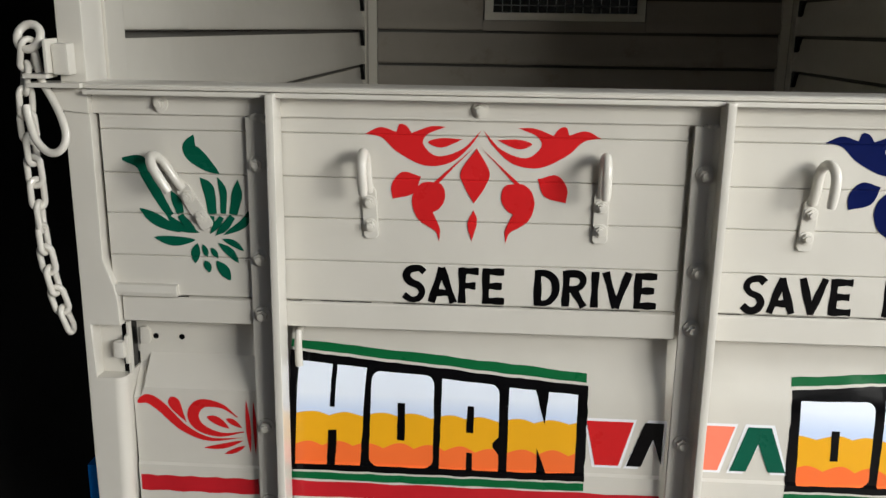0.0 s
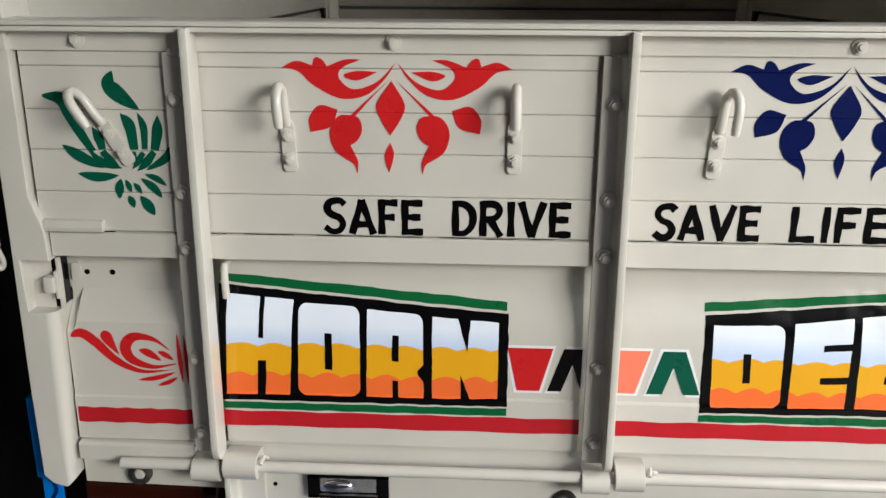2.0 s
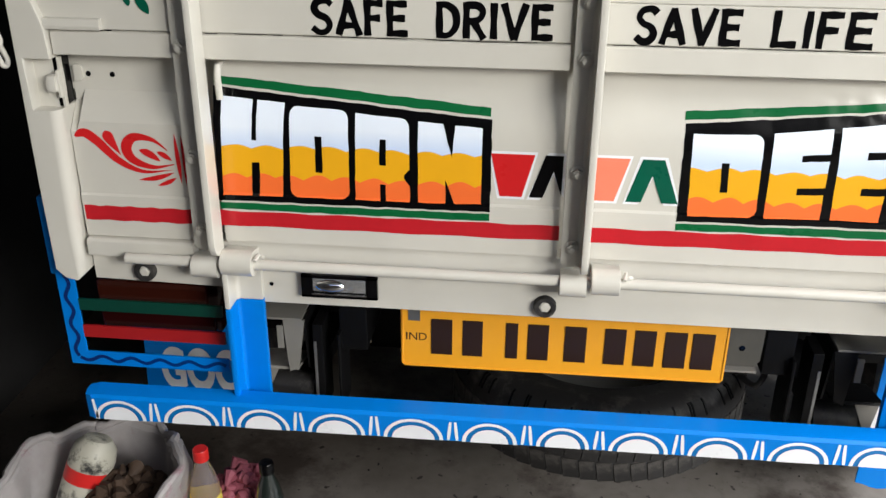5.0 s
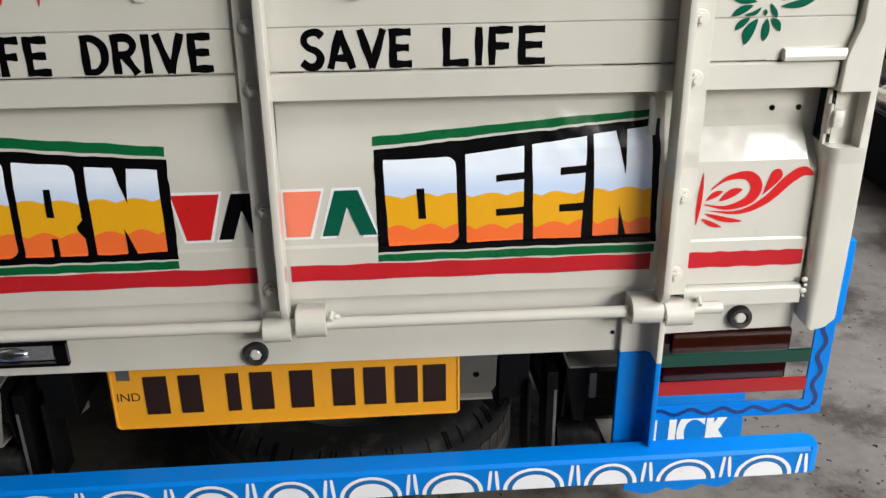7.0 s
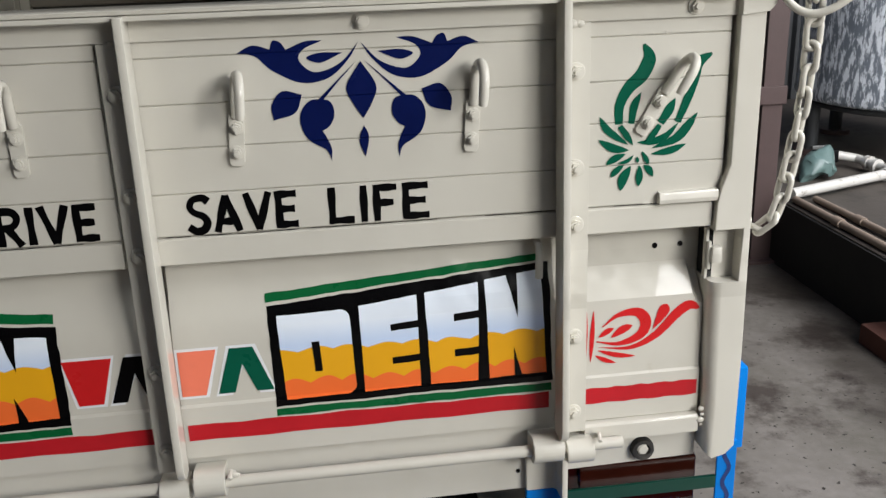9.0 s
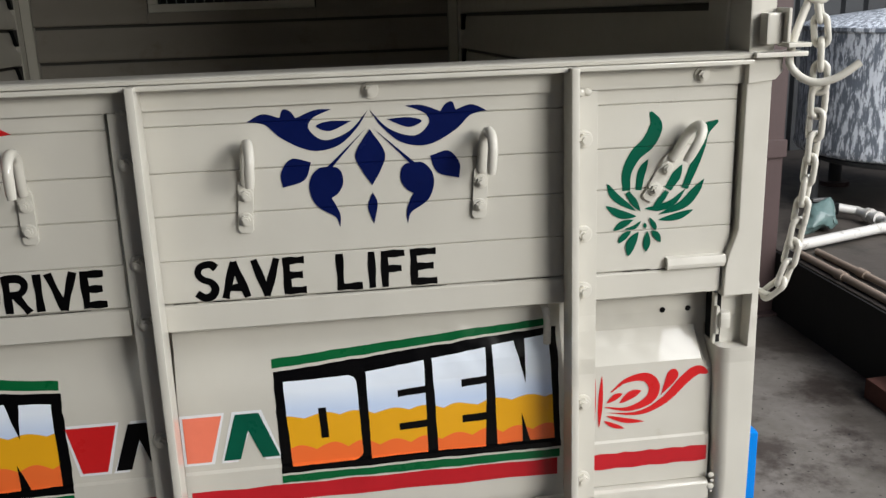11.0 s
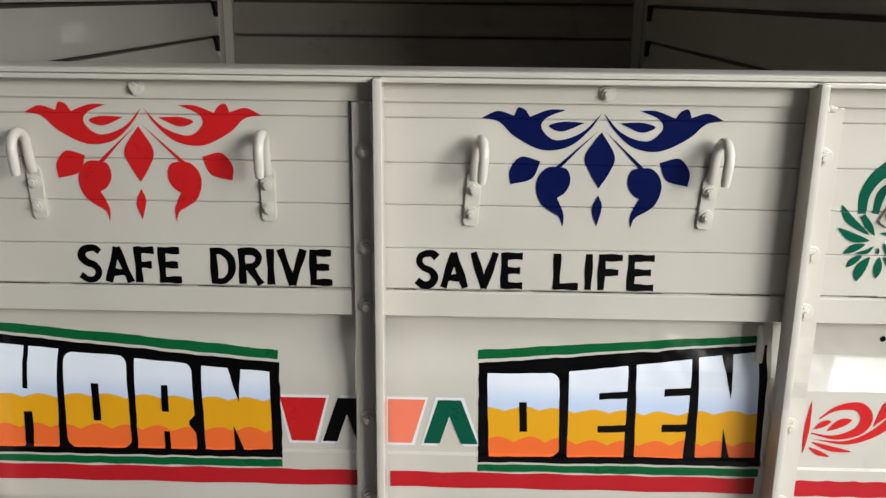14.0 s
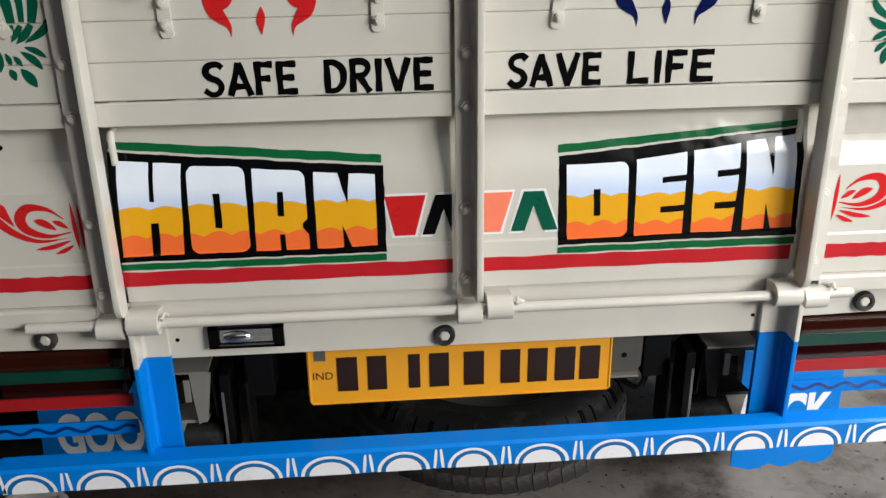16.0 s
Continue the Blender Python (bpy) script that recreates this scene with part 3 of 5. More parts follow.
def hook(x, z, turn, lean=0.0):
    """A rope hook: a flat foot with two bolts, from which a round bar rises and bends forward and down."""
    bm = bmesh.new()
    foot = [(-0.0085, -0.012), (-0.0055, -0.016), (0.0055, -0.016), (0.0085, -0.012), (0.0085, 0.040), (0.0055, 0.046), (-0.0055, 0.046), (-0.0085, 0.040)]
    prism(bm, foot, "y", -0.0045, 0.0, 0.001)
    path = [(0, -0.004, 0.040), (0, -0.007, 0.052), (0, -0.008, 0.068)]
    path += [(lean * (1 - math.cos(a)) / 2, -0.026 + 0.0185 * math.cos(a), 0.070 + 0.0185 * math.sin(a)) for a in (0.4, 0.8, 1.2, 1.57, 1.95, 2.35, 2.75, 3.14)]
    path += [(lean, -0.0445, 0.062), (lean, -0.044, 0.050), (lean, -0.0435, 0.044)]
    tube(bm, path, [0.0056, 0.0058, 0.0057] + [0.0057] * 9 + [0.0055, 0.0046], 12)
    ob = part("rope_hook", bm, CREAM, tailgate, "cream bent-bar rope hook")
    m = pose(x, SLAT_Y, z, 0, turn, 0)
    ob.matrix_local = m
    for h in (0.0, 0.028):
        p = m @ Vector((0, -0.0045, h))
        bolt(p.x, p.y, p.z, size=0.85)


hook(-0.378, 1.108, -3), hook(-0.112, 1.109, 0), hook(0.120, 1.107, 4, 0.007), hook(0.386, 1.107, 4, 0.004)
hook(-0.580, 1.112, -31), hook(0.596, 1.113, 30)

# pins above the lower panel, drain slits and side latches
for x in (-0.470, 0.468):
    part("stop_pin", tube(bmesh.new(), [(x, 0.04, 0.970), (x, 0.022, 0.967), (x, 0.016, 0.955), (x, 0.018, 0.925)], 0.0048), CREAM, tailgate)
for s in (-1, 1):
    a, b = span(s, 0.614, 0.6895)
    part("latch_tube", prism(bmesh.new(), [(0.0045, 1.0125), (0.0035, 1.0175), (0.0055, 1.0262), (0.014, 1.027), (0.014, 1.012)], "x", a, b, 0.0008), CREAM, tailgate)
    for x in (0.629, 0.663):
        part("drain_hole", lathe(bmesh.new(), [(0.0038, 0.0), (0.0036, -0.0006)], (s * x, 0.0533, 0.943), 14, "y"), BLACK, tailgate, "small round hole")

part("pressed_cup", prism(bmesh.new(), [(-0.6825, 0.932), (-0.671, 0.934), (-0.668, 0.940), (-0.669, 0.953), (-0.675, 0.957), (-0.6825, 0.956)], "y", 0.048, 0.0545, 0.0025), CREAM, tailgate)

# hinge rod and its knuckles
part("hinge_rod", tube(bmesh.new(), [(-0.622, -0.002, 0.694), (0.0, -0.002, 0.694), (0.575, -0.002, 0.694)], 0.0078, 14), CREAM, truck, "cream hinge rod under the tailgate")


def knuckle(x0, x1, big):
    r = 0.0185 if big else 0.0160
    z = 0.696 if big else 0.688
    pts = [(0.024, z + r * 0.75)] + [(-0.002 + r * math.cos(a), z + r * math.sin(a)) for a in [1.3 + 0.28 * i for i in range(14)]] + [(0.024, z - r * 0.9)]
    return part("hinge_knuckle", prism(bmesh.new(), pts, "x", x0, x1, 0.0015), CREAM, truck, "rolled steel hinge knuckle")


for x0, x1, big in ((-0.525, -0.487, 0), (-0.482, -0.437, 1), (-0.014, 0.022, 0), (0.028, 0.066, 1), (0.454, 0.494, 1), (0.499, 0.535, 0)):
    knuckle(x0, x1, big)
for x in (-0.432, 0.071, 0.541):
    part("split_pin", tube(bmesh.new(), [(x, -0.016, 0.706), (x + 0.002, -0.004, 0.710), (x + 0.004, 0.010, 0.700)], 0.0028, 8), CREAM, truck)

# sill below the tailgate
sill = part("rear_sill", prism(bmesh.new(), [(-0.69, 0.642), (-0.486, 0.638), (-0.486, 0.617), (0.490, 0.617), (0.490, 0.638), (0.69, 0.642), (0.69, 0.712), (-0.69, 0.712)], "y", 0.031, 0.075, 0.0015), CREAM, truck, "cream pressed-steel rear sill")
for s in (-1, 1):
    part("sill_ledge", prism(bmesh.new(), [(0.010, 0.690), (0.010, 0.712), (0.013, 0.715), (0.031, 0.716), (0.031, 0.688)], "x", *span(s, 0.528, 0.684), 0.001), CREAM, truck)


def stud(x, z):
    ring = [(0.008, 0.0), (0.0162, 0.0), (0.0162, -0.006), (0.0148, -0.010), (0.0100, -0.010), (0.008, -0.005)]
    ob = part("buffer", lathe(bmesh.new(), ring, (x, 0.031, z), 24, "y"), RUBBER, sill, "black rubber buffer ring")
    part("buffer_bolt", lathe(bmesh.new(), [(0.0085, 0.0), (0.0085, -0.007), (0.006, -0.009)], (x, 0.031, z), 6, "y"), CREAM, sill)


stud(-0.611, 0.660), stud(-0.031, 0.637), stud(0.614, 0.662)
for x, z in ((-0.425, 0.648), (0.443, 0.645)):
    part("drain_hole", lathe(bmesh.new(), [(0.003, 0.0), (0.003, -0.001)], (x, 0.0311, z), 12, "y"), BLACK, sill)

def weld(points, r, parent=truck):
    """A lumpy bead of weld under the paint."""
    bm = bmesh.new()
    for i, p in enumerate(points):
        k = r * (0.8 + 0.35 * math.sin(i * 2.7 + p[0] * 50))
        bmesh.ops.create_icosphere(bm, subdivisions=2, radius=1, matrix=Matrix.LocRotScale(p, None, (k * 1.2, k * 0.7, k)))
    part("weld_bead", bm, CREAM, parent)


for s in (-1, 1):
    weld([(s * 0.742, -0.004, 1.276 + 0.005 * k) for k in range(6)], 0.0035)
    weld([(s * (0.512 - 0.003 * k), 0.003, 1.2310 + 0.0015 * math.sin(k * 2.2)) for k in range(6)], 0.0042, tailgate)
weld([(0.073, -0.008, 0.703), (0.077, -0.007, 0.706), (0.080, -0.004, 0.704)], 0.0042)
weld([(-0.003 + 0.004 * k, 0.003, 1.2325) for k in range(4)], 0.003, tailgate)
for x0, x1 in ((-0.487, -0.437), (0.452, 0.500)):
    weld([(x0 + (x1 - x0) * k / 8, -0.004, 0.6905) for k in range(9)], 0.0035)

rng = random.Random(4)
for x0, x1, z in ((0.59, 0.68, 1.2155), (0.60, 0.685, 1.1645), (0.56, 0.68, 1.0130), (-0.68, -0.60, 1.0128), (0.55, 0.68, 0.7165), (0.05, 0.45, 0.7165)):
    for _ in range(4):
        x = rng.uniform(x0, x1)
        y = SLAT_Y if z > 1 else 0.024
        weld([(x + 0.0014 * k, y + 0.0004, z + rng.uniform(-0.0006, 0.0006)) for k in range(rng.choice((3, 5, 8)))], rng.uniform(0.0011, 0.0016), tailgate)

# number plate lamp: black housing, chrome reflector, lens
lamp = part("plate_lamp", box(bmesh.new(), -0.376, -0.270, 0.026, 0.030, 0.636, 0.672, 0.001), BLACK, truck, "number plate lamp in a black housing")
for z0, z1 in ((0.636, 0.641), (0.667, 0.672)):
    part("lamp_rim", box(bmesh.new(), -0.378, -0.268, 0.018, 0.027, z0, z1, 0.001), BLACK, lamp)
for x0, x1 in ((-0.378, -0.362), (-0.284, -0.268)):
    part("lamp_rim", box(bmesh.new(), x0, x1, 0.018, 0.027, 0.636, 0.672, 0.001), BLACK, lamp)
part("reflector", prism(bmesh.new(), [(0.0255, 0.641), (0.019, 0.646), (0.016, 0.656), (0.020, 0.666), (0.0255, 0.667)], "x", -0.361, -0.285, 0.001), LENS, lamp, "bright clear lamp lens")
bm = bmesh.new()
bmesh.ops.create_icosphere(bm, subdivisions=4, radius=1, matrix=Matrix.LocRotScale((-0.336, 0.0225, 0.655), None, (0.024, 0.011, 0.0105)))
part("bulb_cover", bm, CHROME, lamp, "bright domed reflector")
part("bezel", B(-0.363, -0.283, 0.0165, 0.020, 0.6415, 0.6435, 0.0005), CHROME, lamp)

weld([(0.6865, 0.010, 0.724), (0.688, 0.009, 0.716), (0.6865, 0.011, 0.707), (0.6885, 0.012, 0.699)], 0.0042)

# corner posts with a latch pocket
for s in (-1, 1):
    face = [(0.7005, 1.92), (0.7005, 1.058), (0.696, 1.043), (0.6905, 1.027), (0.687, 1.010), (0.686, 0.974), (0.7215, 0.974), (0.7215, 0.905), (0.686, 0.905)]
    face += [(0.690, 0.735), (0.693, 0.660), (0.702, 0.652), (0.722, 0.657), (0.733, 0.668), (0.734, 0.80), (0.732, 1.02), (0.731, 1.92)]
    bm = prism(bmesh.new(), [(s * x, z) for x, z in face], "y", 0.001, 0.055)
    shoulder = [e for e in bm.edges if all(v.co.y < 0.002 and abs(v.co.x) < 0.6935 and v.co.z < 0.906 for v in e.verts)]
    bmesh.ops.bevel(bm, geom=shoulder, offset=0.014, segments=5, affect="EDGES", profile=0.5)
    rim = [e for e in bm.edges if all(v.co.y < 0.0015 for v in e.verts) and (all(abs(v.co.x) > 0.7195 for v in e.verts) or all(v.co.z > 0.97 for v in e.verts))]
    bmesh.ops.bevel(bm, geom=rim, offset=0.0022, segments=2, affect="EDGES", profile=0.5)
    post = part("corner_post", bm, CREAM, truck, "cream steel corner post with latch pocket")
    part("pocket_back", B(*span(s, 0.694, 0.7245), 0.023, 0.054, 0.901, 0.978), CREAM, post)
    part("pocket_edge", B(*span(s, 0.6825, 0.6865), 0.018, 0.026, 0.9055, 0.9735, 0.001), CREAM, post)
    # solid black block, so that the gap behind the latch looks shaded
    part("slot_shade", B(*span(s, 0.6870, 0.6938), 0.0225, 0.052, 0.906, 0.973), BLACK, post, "black block for the shaded slot behind the latch")
    part("latch", B(*span(s, 0.6865, 0.7005), 0.006, 0.0205, 0.9285, 0.951, 0.004), CREAM, post, "cream sliding latch")
    part("latch_stem", B(*span(s, 0.6835, 0.6880), 0.012, 0.0290, 0.920, 0.957, 0.0015), CREAM, post)
    part("bracket_flange", B(*span(s, 0.7305, 0.7345), -0.029, 0.0005, 1.2795, 1.317, 0.0012), CREAM, post)
    br = part("chain_bracket", B(*span(s, 0.711, 0.7300), -0.019, 0.0005, 1.277, 1.312, 0.003), CREAM, post, "welded angle bracket for the chain pin")
    part("bracket_foot", B(*span(s, 0.7345, 0.762), -0.026, 0.0015, 1.2735, 1.2785, 0.001), CREAM, post)

# cargo body: slatted side walls and front wall, floor
STEP = 0.1115
FRONT = 2.15


def clad(z0, z1):
    """Section of one wall board: (depth, height)."""
    return [(0.019, z0 + 0.0005), (0.004, z0 + 0.002), (0.0, z0 + 0.007), (0.0, z0 + 0.034), (0.014, z0 + 0.062), (0.014, z1 - 0.009), (0.0255, z1 - 0.009), (0.0255, z0 + 0.0005)]


rows = [(0.700 + STEP * i, 0.700 + STEP * (i + 1)) for i in range(11)]


def nose_down(bm):
    """The bed drops a little towards the cab, as the truck stands nose-down on its springs."""
    for v in bm.verts:
        v.co.z += 0.032 * (FRONT - 0.06 - v.co.y)
    return bm



for s in (-1, 1):
    # backing coloured dark so that the gaps between slats look shaded
    wall = part("side_wall", nose_down(B(*span(s, 0.7235, 0.730), 0.055, FRONT + 0.05, 0.66, 1.93)), SHADE_GREY, truck, "cream ribbed steel side wall of the load bed")
    for z0, z1 in rows:
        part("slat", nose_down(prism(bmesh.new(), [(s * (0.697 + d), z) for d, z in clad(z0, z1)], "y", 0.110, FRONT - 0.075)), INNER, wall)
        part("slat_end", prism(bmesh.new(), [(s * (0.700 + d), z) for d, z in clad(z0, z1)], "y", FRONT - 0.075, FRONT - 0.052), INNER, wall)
        # black wedge put in to stand for the shade in the rib's end
        part("open_end_shade", prism(bmesh.new(), [(FRONT - 0.098, z0 - 0.001), (FRONT - 0.0535, z0 - 0.001), (FRONT - 0.0535, z0 - 0.052), (FRONT - 0.066, z0 - 0.046)], "x", *span(s, 0.6995, 0.7125)), CHASSIS, wall, "dark wedge for the shaded open end of a rib")
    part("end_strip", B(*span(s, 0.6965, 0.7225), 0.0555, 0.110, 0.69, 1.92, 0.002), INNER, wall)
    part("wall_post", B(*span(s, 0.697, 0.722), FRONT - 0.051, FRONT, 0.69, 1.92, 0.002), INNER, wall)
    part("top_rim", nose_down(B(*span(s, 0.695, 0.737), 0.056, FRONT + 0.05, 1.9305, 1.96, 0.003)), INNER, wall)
# dark backing again puts the shade into the slat gaps
front = part("front_wall", prism(bmesh.new(), [(-0.722, 0.69), (0.722, 0.69), (0.722, 1.92), (0.225, 1.92), (0.225, 1.295), (-0.305, 1.295), (-0.305, 1.92), (-0.722, 1.92)], "y", FRONT + 0.027, FRONT + 0.034), SHADE_GREY, truck, "cream ribbed steel front wall of the load bed")
for z0, z1 in rows:
    for x0, x1 in (((-0.665, 0.665),) if z1 < 1.29 or z0 > 1.53 else ((-0.665, -0.310), (0.230, 0.665))):
        part("slat", prism(bmesh.new(), [(FRONT + d, z) for d, z in clad(z0, z1)], "x", x0, x1), DUSTY_SHADED, front)
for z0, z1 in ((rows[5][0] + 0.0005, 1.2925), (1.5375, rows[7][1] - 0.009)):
    part("cut_slat", B(-0.3095, 0.2295, FRONT + 0.003, FRONT + 0.0255, z0, z1, 0.002), DUSTY_SHADED, front)
for s in (-1, 1):
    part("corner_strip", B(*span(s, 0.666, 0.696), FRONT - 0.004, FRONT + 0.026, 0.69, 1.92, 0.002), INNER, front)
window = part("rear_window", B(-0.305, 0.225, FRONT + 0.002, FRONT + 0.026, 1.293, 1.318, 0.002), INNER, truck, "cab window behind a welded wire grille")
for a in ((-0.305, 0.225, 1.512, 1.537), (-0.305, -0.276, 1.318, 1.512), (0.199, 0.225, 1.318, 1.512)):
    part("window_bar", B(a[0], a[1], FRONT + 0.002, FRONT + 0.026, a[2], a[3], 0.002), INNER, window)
bm = bmesh.new()
for i in range(1, 16):
    x = -0.276 + 0.475 * i / 16
    cyl(bm, (x, FRONT + 0.012, 1.317), (x, FRONT + 0.012, 1.513), 0.0016, 6)
for i in range(1, 8):
    z = 1.317 + 0.196 * i / 8
    cyl(bm, (-0.277, FRONT + 0.0145, z), (0.2, FRONT + 0.0145, z), 0.0016, 6)
part("wire_grille", bm, STEEL, window, "square welded wire grille")
part("pane", B(-0.276, 0.199, FRONT + 0.04, FRONT + 0.046, 1.318, 1.512), DARKGLASS, window, "dark cab glass")
part("cab_back", B(-0.72, 0.72, FRONT + 0.06, FRONT + 0.10, 0.69, 1.92, 0.01), CHASSIS, truck)
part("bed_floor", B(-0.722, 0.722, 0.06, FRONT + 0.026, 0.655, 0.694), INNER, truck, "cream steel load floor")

# ---- paintwork on the tailgate ----
def outline(*runs):
    """A closed outline of smooth runs that meet in sharp corners."""
    pts = []
    for run in runs:
        pts += [(p.x, p.y) for p in spline([(x, z, 0) for x, z in run], 5)][:-1] if len(run) > 2 else [run[0]]
    return pts


def ornament(cx, top, mat, label, tulip=0, fruit=0, pendant=0):
    """A symmetrical stencil of two tulips, leaves, fruits and a pendant, drawn in millimetres from its peak."""
    outlines = []

    def put(*runs, dx=0):
        for s in (-1, 1):
            outlines.append([(cx + (dx + s * 0.97 * x) / 1000, top - z / 1000) for x, z in outline(*runs)])

    put([(138, 6), (120, -2), (101, 3)], [(101, 3), (97, -6), (89, -4), (83, 4)], [(83, 4), (61, -4), (42, -4)], [(42, -4), (64, 5), (69, 17), (52, 30), (23, 21), (1, -1)], [(1, -1), (14, 18), (37, 37), (68, 41), (100, 26), (118, 10), (138, 6)], dx=tulip)
    put([(20, 10), (45, 9), (61, 14), (45, 20), (20, 10)], dx=tulip / 2)
    put([(4, 19), (30, 42), (54, 63)], [(54, 63), (45, 61)], [(45, 61), (26, 41), (4, 19)])
    put([(103, 81), (104, 64), (91, 49), (69, 54)], [(69, 54), (78, 74), (103, 81)], dx=tulip / 2)
    put([(50, 60), (39, 62), (34, 70), (34, 81), (40, 91), (48, 96)], [(48, 96), (43, 106), (39, 117), (40, 131)], [(40, 131), (44, 119), (55, 112), (65, 105), (71, 94), (73, 81), (69, 69), (60, 61), (50, 60)], dx=fruit)
    for runs in (([(0, 20), (16, 47), (11, 66), (0, 84)], [(0, 84), (-11, 66), (-17, 47), (0, 20)]), ([(0, 92), (5, 106), (0, 129)], [(0, 129), (-6, 109), (0, 92)])):
        outlines.append([(cx + (x + pendant * z / 110) / 1000, top - z / 1000) for x, z in outline(*runs)])
    each("petal", outlines, mat, tailgate, SLAT_RELIEF, label)


ornament(-0.2550, 1.2205, RED, "red stencilled petal", 5, -4, -4)
ornament(0.2635, 1.2210, NAVY, "navy stencilled petal")


def fat_start(t):
    return math.sin(math.pi * t ** 0.62)


def blunt(t):
    return min(1.0, 4 * t + 0.08) ** 0.7 * (1.0 - 0.45 * max(0.0, t - 0.4) / 0.6)


def wide_end(t):
    return math.sin(math.pi * min(t, 0.5)) * (1.0 - 0.5 * max(0.0, t - 0.5))


def wide_start(t):
    return wide_end(1.0 - t)


def lotus(cx, petals):
    """A green lotus beside the rope hook: spines in millimetres from a point on the panel, each with its width."""
    outlines = [stroke([(cx + x / 1000, 1.100 - z / 1000) for x, z in pts], w / 1000, shape) for pts, w, shape in petals]
    each("petal", outlines, GREEN, tailgate, SLAT_RELIEF, "green stencilled lotus petal")


LEFT_TOP = (
    (((-5, -109), (-10, -93), (4, -78), (24, -63)), 20, leaf), (((-92, -79), (-70, -75), (-61, -56), (-50, -33), (-38, -12)), 16, blunt), (((-43, -14), (-28, 1), (-4, 8)), 10, leaf),
    (((-36, -42), (-29, -28), (-26, -15)), 12, wide_end), (((0, -59), (10, -44), (13, -15)), 14, wide_end), (((21, -60), (27, -42), (26, -16)), 9, wide_end),
    (((45, -57), (43, -37), (38, -15)), 13, wide_end), (((-75, -20), (-54, -6), (-26, 8)), 14, leaf),
)
LEFT_LOW = (
    (((-60, 15), (-36, 19), (-9, 17)), 12, leaf), (((57, -20), (50, -5), (25, 10)), 10, leaf), (((23, 15), (37, 20), (49, 29)), 8, leaf), (((18, 20), (32, 31), (42, 44)), 10, leaf),
    (((-7, 21), (-10, 33), (-11, 46)), 11, leaf), (((-1, 22), (2, 30), (4, 38)), 7, leaf), (((9, 26), (13, 32), (17, 39)), 7, leaf), (((1, 42), (4, 49), (6, 57)), 9, leaf),
    (((13, -13), (12, -5), (9, 2)), 6, wide_start), (((15, 42), (24, 54), (31, 66)), 13, leaf), (((24, -12), (18, -3), (9, 9)), 8, wide_start), (((37, -13), (28, -1), (15, 11)), 10, wide_start), (((-26, -13), (-19, -4), (-6, 8)), 10, wide_start),
)
RIGHT_TOP = (
    (((10, -104), (17, -88), (9, -69), (-7, -54), (-17, -34), (-17, -12)), 17, blunt), (((9, -49), (1, -33), (-2, -12)), 10, wide_end), (((51, -40), (43, -25), (34, -11)), 12, wide_end),
    (((93, -90), (76, -79), (72, -61), (66, -39), (55, -11)), 15, blunt), (((56, -10), (41, 5), (24, 11), (6, 11)), 9, leaf), (((79, -21), (68, -6), (53, 9), (24, 19)), 12, leaf),
    (((67, 16), (47, 23), (24, 26)), 9, leaf), (((-41, -22), (-30, -5), (-5, 13)), 9, leaf), (((-42, 5), (-24, 16), (-4, 20)), 10, leaf),
)
RIGHT_LOW = (
    (((-32, 36), (-21, 29), (-8, 24)), 9, leaf), (((-18, 35), (-6, 33), (2, 26)), 5, leaf), (((-16, -10), (-8, 1), (1, 14)), 8, wide_start), (((-26, 52), (-19, 44), (-10, 38)), 8, leaf),
    (((-13, 69), (-10, 54), (-1, 39)), 12, leaf), (((9, 65), (10, 53), (10, 39)), 9, leaf), (((27, 54), (22, 45), (15, 39)), 8, leaf), (((21, 39), (18, 32), (12, 22)), 6, leaf),
    (((33, -9), (26, 1), (15, 12)), 8, wide_start), (((7, 36), (7, 32), (6, 28)), 4, leaf),
)
lotus(-0.580, LEFT_TOP + LEFT_LOW), lotus(0.580, RIGHT_TOP + RIGHT_LOW)


def plume(s):
    """A red feather with two upright strokes."""
    outlines = []
    for pts, w, shape in (
        (((2, 0), (1, 45), (1, 92)), 6, leaf), (((14, -2), (12, 45), (10, 88)), 8, leaf),
        (((201, -7), (182, -12), (160, 3), (124, 40), (80, 62), (23, 62)), 18, fat_start), (((142, -14), (134, 4), (118, 31)), 20, fat_start),
        (((30, 26), (56, 6), (90, 0), (106, 17), (96, 40), (60, 55), (20, 52)), 19, lambda t: 0.12 + 0.9 * math.sin(math.pi * t) ** 1.6), (((83, 23), (66, 30), (45, 45)), 14, leaf),
        (((50, 28), (38, 34), (23, 45)), 10, leaf), (((90, 77), (56, 75), (22, 67)), 9, leaf), (((55, 89), (36, 84), (18, 76)), 8, leaf),
    ):
        outlines.append(stroke([(s * (0.530 + x * 0.000754), 0.8715 - (z + 0.081 * x) * 0.0008) for x, z in pts], w * 0.00077, shape))
    each("feather_stroke", outlines, RED, tailgate, OUT, "red stencilled feather stroke")


plume(-1), plume(1)

